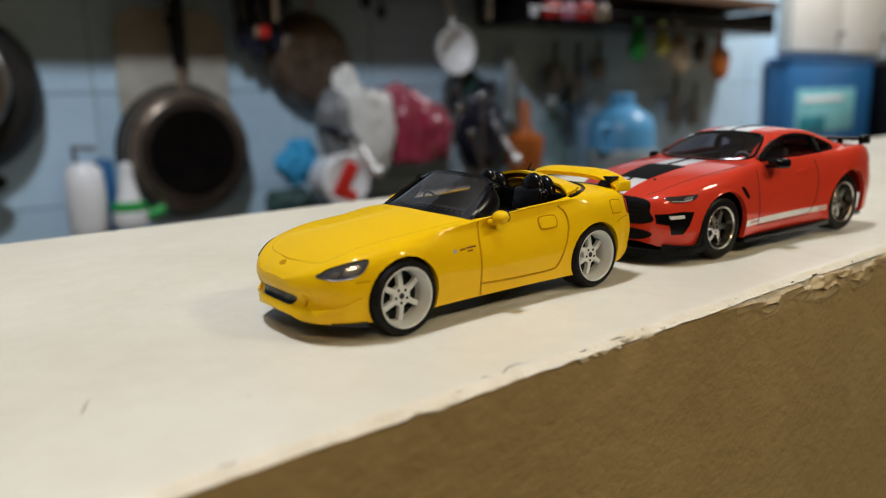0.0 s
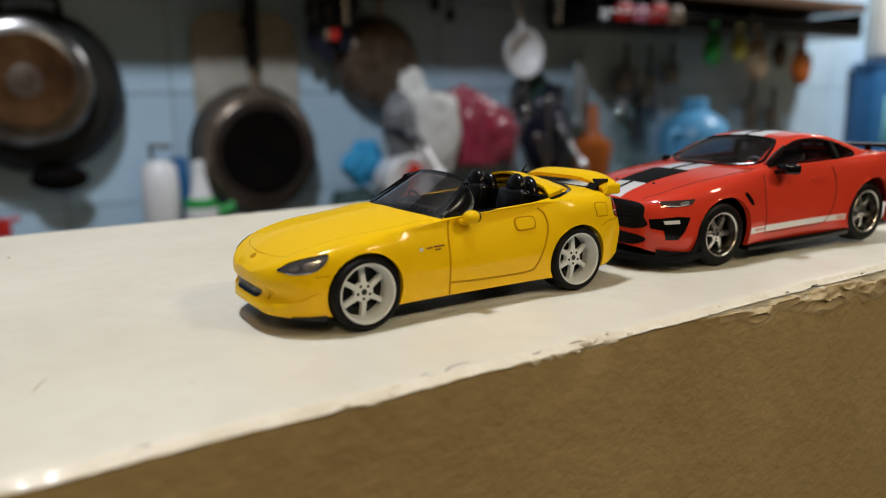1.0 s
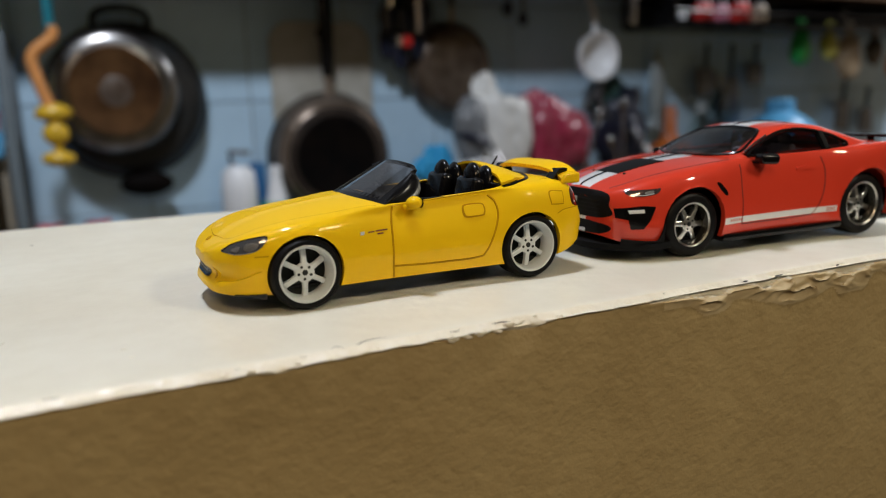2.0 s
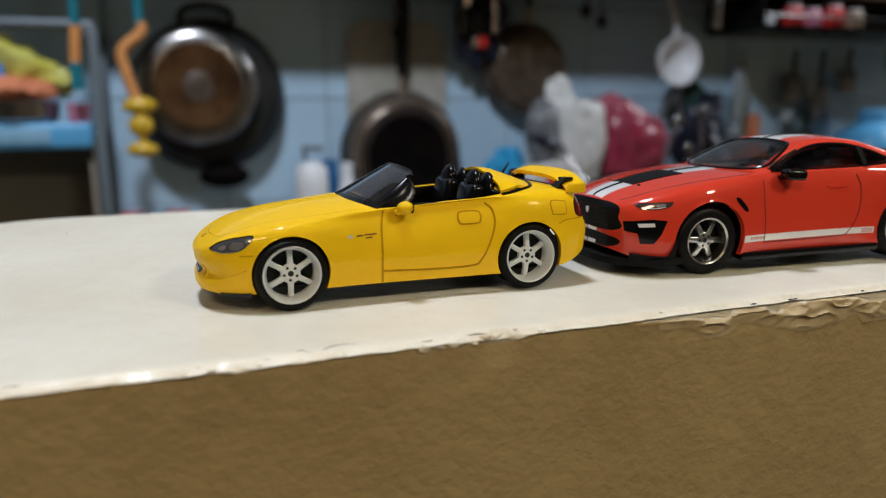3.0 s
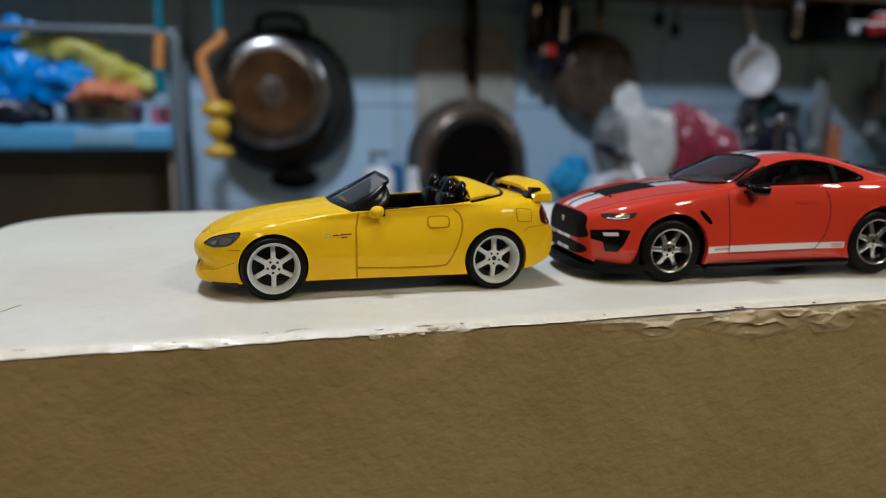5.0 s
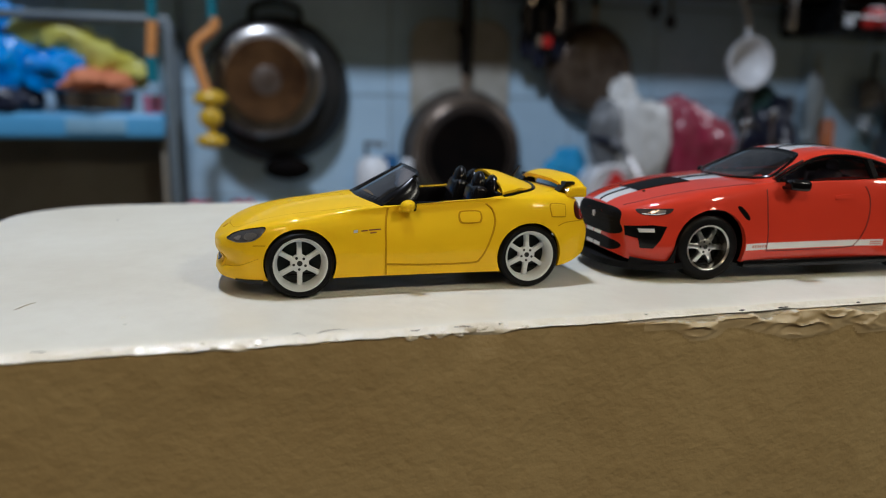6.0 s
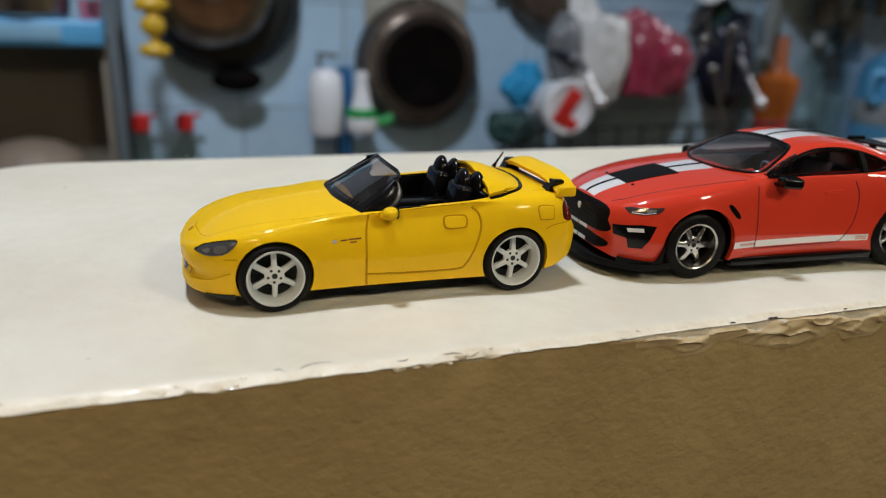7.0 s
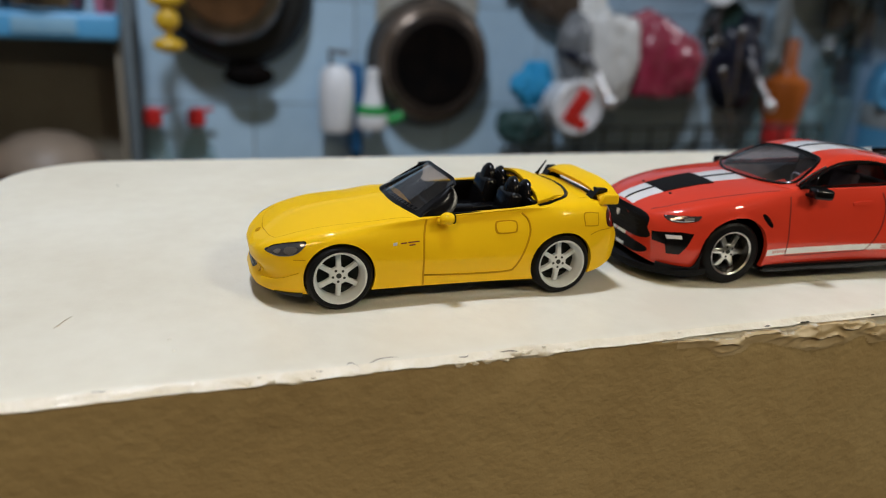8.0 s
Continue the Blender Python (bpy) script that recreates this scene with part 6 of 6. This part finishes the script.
for x, z, sx, sz, mat, word in ((1.70, 0.15, 0.035, 0.045, M_GREEN, "green"), (1.89, 0.13, 0.05, 0.06, M_BEIGE, "beige"), (2.11, 0.11, 0.045, 0.055, M_AMBER, "orange-brown"), (1.81, 0.155, 0.03, 0.035, M_YELLOWBAG, "yellowish"), (2.0, 0.145, 0.03, 0.04, M_BROWNLID, "brown")):
    ob = thing("hanging_packet", at_wall(x, 1.27, z), f"{word} food packet hanging below the black rack", "packet", "packets under the rack")
    part("pouch", blob_bm(sx, 0.018, sz, 0.2, int(x * 100)), mat, ob)
    part("tab", box_bm(-0.012, 0.012, -0.003, 0.003, sz * 0.8, sz + 0.03, 0.001), mat, ob)
for x, z, h in ((1.47, 0.08, 0.09), (1.56, 0.05, 0.12), (1.65, 0.10, 0.075), (2.02, -0.02, 0.11), (2.13, -0.04, 0.09), (1.52, -0.05, 0.08)):
    ob = thing("hanging_spatula", at_wall(x, 1.37, z), "grey-blue spatula hanging on the tiled wall", "spatula", "hanging utensils")
    part("blade", moved(box_bm(-0.03, 0.03, -0.004, 0.004, -h * 0.5, h * 0.3, 0.003), Matrix()), M_GREY, ob)
    part("stem", tube_bm([(0, 0, h * 0.28), (0, -0.004, h)], 0.006, 8), M_BLACK, ob)

# far end: cream wall cabinet, deep blue box with a pale label, black bin
cab = thing("wall_cabinet", at_wall(3.02, 1.375, 0.33), "cream painted wall cabinet at the far end", "cabinet")
part("carcass", box_bm(-0.33, 0.48, -0.01, 0.022, -0.175, 0.4, 0.004), M_CREAMCAB, cab)
for x0, x1 in ((-0.325, 0.07), (0.08, 0.475)):
    door = part("door", box_bm(x0, x1, -0.026, -0.0105, -0.17, 0.395, 0.004), M_CREAMCAB, cab)
    part("knob", moved(lathe_bm([(0.006, 0), (0.006, -0.012), (0.012, -0.016), (0.010, -0.026), (0, -0.028)], 16, "y"), pose(x1 - 0.04, -0.026, -0.10)), M_STEELRIM, door)
carton = thing("storage_box", at_wall(2.93, 1.345, -0.318), "deep blue storage box with a pale teal label", "box")
part("box", box_bm(-0.33, 0.36, -0.045, 0.045, 0, 0.435, 0.012), M_DEEPBLUE, carton)
part("label", box_bm(-0.265, 0.2, -0.0475, -0.044, 0.175, 0.338, 0.001), M_PALETEAL, carton)
part("label_bar", box_bm(-0.22, 0.10, -0.0495, -0.047, 0.29, 0.31, 0.0005), M_WHITEP, carton)
part("label_patch", box_bm(-0.24, -0.04, -0.0495, -0.047, 0.18, 0.235, 0.0005), M_TEAL, carton)
part("lid", box_bm(-0.335, 0.365, -0.05, 0.045, 0.435, 0.45, 0.005), M_DEEPBLUE, carton)
bin_ = thing("black_bin", at_wall(3.43, 1.26, -0.318), "black plastic bin beside the blue box", "bin")
part("bin_wall", lathe_bm([(0, 0), (0.105, 0), (0.115, 0.02), (0.128, 0.40), (0.125, 0.41)], 36), M_BLACK, bin_)
part("bin_lid", lathe_bm([(0.13, 0.40), (0.132, 0.425), (0.09, 0.455), (0, 0.465)], 36), M_BLACK, bin_)
top2 = tagged(finish(box_bm(2.6, 3.6, 1.08, 1.40, -0.35, -0.318, 0.004), "worktop", M_WORKTOP), "grey-brown worktop at the far end", "worktop")
part("cabinet_body", box_bm(2.6, 3.6, 1.12, 1.39, FLOOR_Z + 0.002, -0.35), M_CREAMCAB, top2)

# white dispenser bottles by the pan
disp = thing("soap_dispenser", at_wall(0.248, 1.33, -0.318), "tall white plastic dispenser bottle by the frying pan", "bottle")
part("body", lathe_bm([(0, 0.124), (0.029, 0.124), (0.033, 0.132), (0.033, 0.205), (0.030, 0.235), (0.019, 0.247), (0, 0.25)], 32), M_WHITEP, disp)
part("bracket", box_bm(0.030, 0.056, 0.01, 0.06, 0.08, 0.25, 0.006), M_DEEPBLUE, disp)
part("lever", tube_bm([(-0.01, 0.0, 0.252), (-0.015, -0.01, 0.275), (0.02, -0.02, 0.272)], 0.005, 8), M_GREY, disp)
spray = thing("spray_bottle", at_wall(0.315, 1.315, -0.318), "small white bottle with a green cap", "bottle")
part("body", lathe_bm([(0, 0.13), (0.026, 0.13), (0.030, 0.137), (0.030, 0.155), (0.026, 0.16)], 28), M_WHITEP, spray)
part("green_band", lathe_bm([(0.026, 0.158), (0.030, 0.16), (0.030, 0.17), (0.024, 0.176)], 28), M_GREEN, spray)
part("cone", lathe_bm([(0.022, 0.174), (0.015, 0.20), (0.011, 0.225), (0.012, 0.24), (0, 0.248)], 24), M_WHITEP, spray)
part("nozzle", tube_bm([(0.02, 0, 0.148), (0.045, -0.004, 0.15), (0.060, -0.004, 0.158)], 0.010, 10), M_GREEN, spray)
brush = thing("bottle_brush", at_wall(0.296, 1.365, -0.318), "navy plastic brush standing behind the bottles", "brush")
part("stem", tube_bm([(0, 0, 0.002), (0, 0, 0.25)], 0.010, 10), M_DEEPBLUE, brush)
part("foot", lathe_bm([(0, 0.001), (0.03, 0.001), (0.03, 0.02), (0.018, 0.03)], 24), M_TEAL, brush)

# two clear bottles with red caps
for x in (-0.086, -0.010):
    ob = thing("sauce_bottle", at_wall(x, 1.36, -0.318), "clear glass sauce bottle with a red cap", "bottle", "red-capped bottles")
    part("glass", lathe_bm([(0, 0.003), (0.03, 0), (0.034, 0.008), (0.034, 0.07), (0.026, 0.095), (0.013, 0.115), (0.012, 0.138)], 28), M_GLASSB, ob)
    part("cap", lathe_bm([(0.0155, 0.132), (0.017, 0.136), (0.016, 0.158), (0.010, 0.163), (0, 0.164)], 20), M_REDP, ob)
    part("spout", tube_bm([(0.008, 0, 0.156), (0.03, -0.004, 0.162)], 0.004, 8), M_REDP, ob)

# storage rack at the end with bags
srack = thing("storage_rack", at_wall(-0.30, 1.29, -0.318), "grey plastic storage rack with a light blue tray", "rack")
for x, y in ((0.192, -0.075), (0.192, 0.09), (-0.30, -0.075), (-0.30, 0.09)):
    part("post", box_bm(x - 0.008, x + 0.008, y - 0.008, y + 0.008, 0.0, 0.475, 0.004, 3), M_POST, srack)
tray = part("tray", box_bm(-0.31, 0.178, -0.065, 0.085, 0.315, 0.325, 0.004), M_BLUEP, srack, "light blue plastic tray")
part("tray_lip", box_bm(-0.31, 0.180, -0.082, -0.066, 0.287, 0.328, 0.007, 3), M_BLUEP, tray)
part("tray_tape", box_bm(0.03, 0.12, -0.0845, -0.0815, 0.296, 0.320, 0.001), M_TAPE, tray, "pale tape on the tray lip")
part("back_board", box_bm(-0.30, 0.18, 0.07, 0.078, 0.0, 0.30, 0.002), M_BROWNCAV, srack, "brown back board")
part("side_board", box_bm(0.170, 0.178, -0.06, 0.07, 0.0, 0.30, 0.002), M_BROWNCAV, srack)
part("top_rail", tube_bm(open_curve([(-0.30, -0.075, 0.475), (0.15, -0.075, 0.478), (0.18, -0.075, 0.472), (0.192, -0.075, 0.45)]), 0.008, 10), M_POST, srack)
pot = thing("cooking_pot", at_wall(-0.250, 1.255, -0.318), "dull brown cooking pot with a domed lid under the tray", "pot")
part("pot_wall", lathe_bm([(0, 0.003), (0.070, 0.0), (0.084, 0.012), (0.086, 0.075), (0.090, 0.079)], 40), M_POTTAN, pot)
part("lid", lathe_bm([(0.089, 0.079), (0.085, 0.094), (0.070, 0.116), (0.045, 0.131), (0.012, 0.138), (0, 0.138)], 40), M_POTTAN, pot)
part("rim_band", lathe_bm([(0.0895, 0.074), (0.0925, 0.078), (0.0895, 0.083)], 40), M_STEEL, pot)
jar = thing("amber_jar", at_wall(-0.352, 1.225, -0.318), "amber brown jar standing beside the cooking pot", "jar")
part("body", lathe_bm([(0, 0.002), (0.024, 0), (0.027, 0.008), (0.027, 0.11), (0.02, 0.125)], 28), M_AMBER, jar)
part("cap", lathe_bm([(0.021, 0.122), (0.022, 0.145), (0, 0.148)], 24), M_YELLOWP, jar)
bag("plastic_bag", at_wall(-0.385, 1.26, 0.082), "bright blue glossy plastic bag on the tray", "bag", (0.075, 0.055, 0.075), M_BLUEBAG, 0.35, 31, (0.03, 0.03, 0.03, 0.065), "bags on the tray")
bag("plastic_bag", at_wall(-0.285, 1.235, 0.075), "bright blue plastic bag end hanging forward", "bag", (0.045, 0.035, 0.03), M_BLUEBAG, 0.4, 33, (0.016, 0.014, 0.03, 0.018), "bags on the tray")
ybag = thing("plastic_bag", at_wall(0, 1.27, 0), "yellow-green plastic bag draped in an arch on the tray", "bag", "bags on the tray")
arch = open_curve([(-0.355, 0.0, 0.105), (-0.325, -0.01, 0.130), (-0.28, -0.015, 0.130), (-0.242, -0.012, 0.108), (-0.21, -0.01, 0.092), (-0.175, -0.005, 0.080)])
bm = tube_bm(arch, 0.025, 16, flat=1.5, radii=[0.014 + 0.014 * math.sin(math.pi * (i + 3) / (len(arch) + 6)) for i in range(len(arch))])
for v in bm.verts:
    v.co += Vector((0.3, 0.5, 1.0)) * 0.012 * noise.noise(v.co * 38)
part("body", bm, M_YELLOWBAG, ybag)
part("loose_end", moved(film_bm(0.05, 0.035, 0.026, 36, 0.3), pose(-0.195, 0.0, 0.086, 0, 18, 0)), M_YELLOWBAG, ybag)
bag("folded_cloth", at_wall(-0.228, 1.235, 0.060), "folded orange cloth on top of a steel bowl", "cloth", (0.058, 0.04, 0.022), M_SALMON, 0.25, 40)
bag("dark_bag", at_wall(-0.375, 1.235, 0.028), "dark navy bag low on the tray", "bag", (0.07, 0.035, 0.028), M_NAVY, 0.2, 44, (0.02, 0.014, 0.03, 0.018), "bags on the tray")
bowl = thing("steel_bowl", at_wall(-0.230, 1.26, 0.008), "grey steel bowl under the orange cloth", "bowl")
part("bowl_wall", lathe_bm([(0, 0.001), (0.05, 0.0), (0.06, 0.008), (0.063, 0.034), (0.066, 0.036)], 36), M_STEELRIM, bowl)
cup = thing("pink_cup", at_wall(-0.14, 1.245, 0.008), "small pink plastic cup on the tray", "cup")
part("cup_wall", lathe_bm([(0, 0.001), (0.014, 0.0), (0.018, 0.032), (0.016, 0.032), (0.013, 0.005)], 28), M_PINK, cup)

# two straps that hang from above, one with a yellow toy built as plain beads
strap = thing("hanging_strap", at_wall(-0.133, 1.20, 0), "teal and orange rubber strap hanging before the rack", "strap", "hanging straps")
part("upper_band", tube_bm([(0.005, 0, 0.45), (0.003, 0, 0.155)], 0.009, 10, flat=0.45), M_TEAL, strap)
part("orange_grip", tube_bm([(0.003, 0, 0.157), (-0.002, 0, 0.10)], 0.0095, 12, flat=0.7), M_STRAP, strap)
part("lower_band", tube_bm([(-0.002, 0, 0.102), (0.0, 0, 0.06)], 0.011, 10, flat=0.6), M_TEAL, strap)
strap = thing("hanging_strap", at_wall(-0.05, 1.20, 0), "teal strap with a bent orange grip and a yellow toy of stacked beads", "strap", "hanging straps")
part("upper_band", tube_bm([(0.012, 0, 0.45), (0.012, 0, 0.16)], 0.010, 10, flat=0.45), M_TEAL, strap)
part("orange_grip", tube_bm(open_curve([(0.014, 0, 0.165), (0.012, 0, 0.148), (-0.016, 0, 0.122), (-0.014, 0, 0.09), (0.0, 0, 0.04)]), 0.009, 12), M_STRAP, strap)
for z, rx, rz in ((0.036, 0.026, 0.014), (0.004, 0.019, 0.018), (-0.034, 0.024, 0.012)):
    part("bead", moved(blob_bm(rx, 0.014, rz, 0.12, int(z * 1000)), pose(0.003, 0, z)), M_YELLOWP, strap)
part("bead_string", tube_bm([(0.002, 0, 0.045), (0.004, 0, -0.03)], 0.006, 8), M_YELLOWP, strap)

# ---- wall tiles, each its own piece ----
tile_mesh = None
for col in range(-8, 18):
    for row in range(-3, 2):
        if tile_mesh is None:
            bm = box_bm(0.0012, 0.1988, -0.0035, 0.006, 0.0012, 0.1988, 0.0012, 1)
            first = part("tile", bm, M_TILE, wall_north, smooth=False)
            tile_mesh = first.data
        else:
            first = new("tile", tile_mesh)
            first.parent = wall_north
        first.location = (0.0975 + 0.2 * col, 1.4035, 0.049 + 0.2 * row)
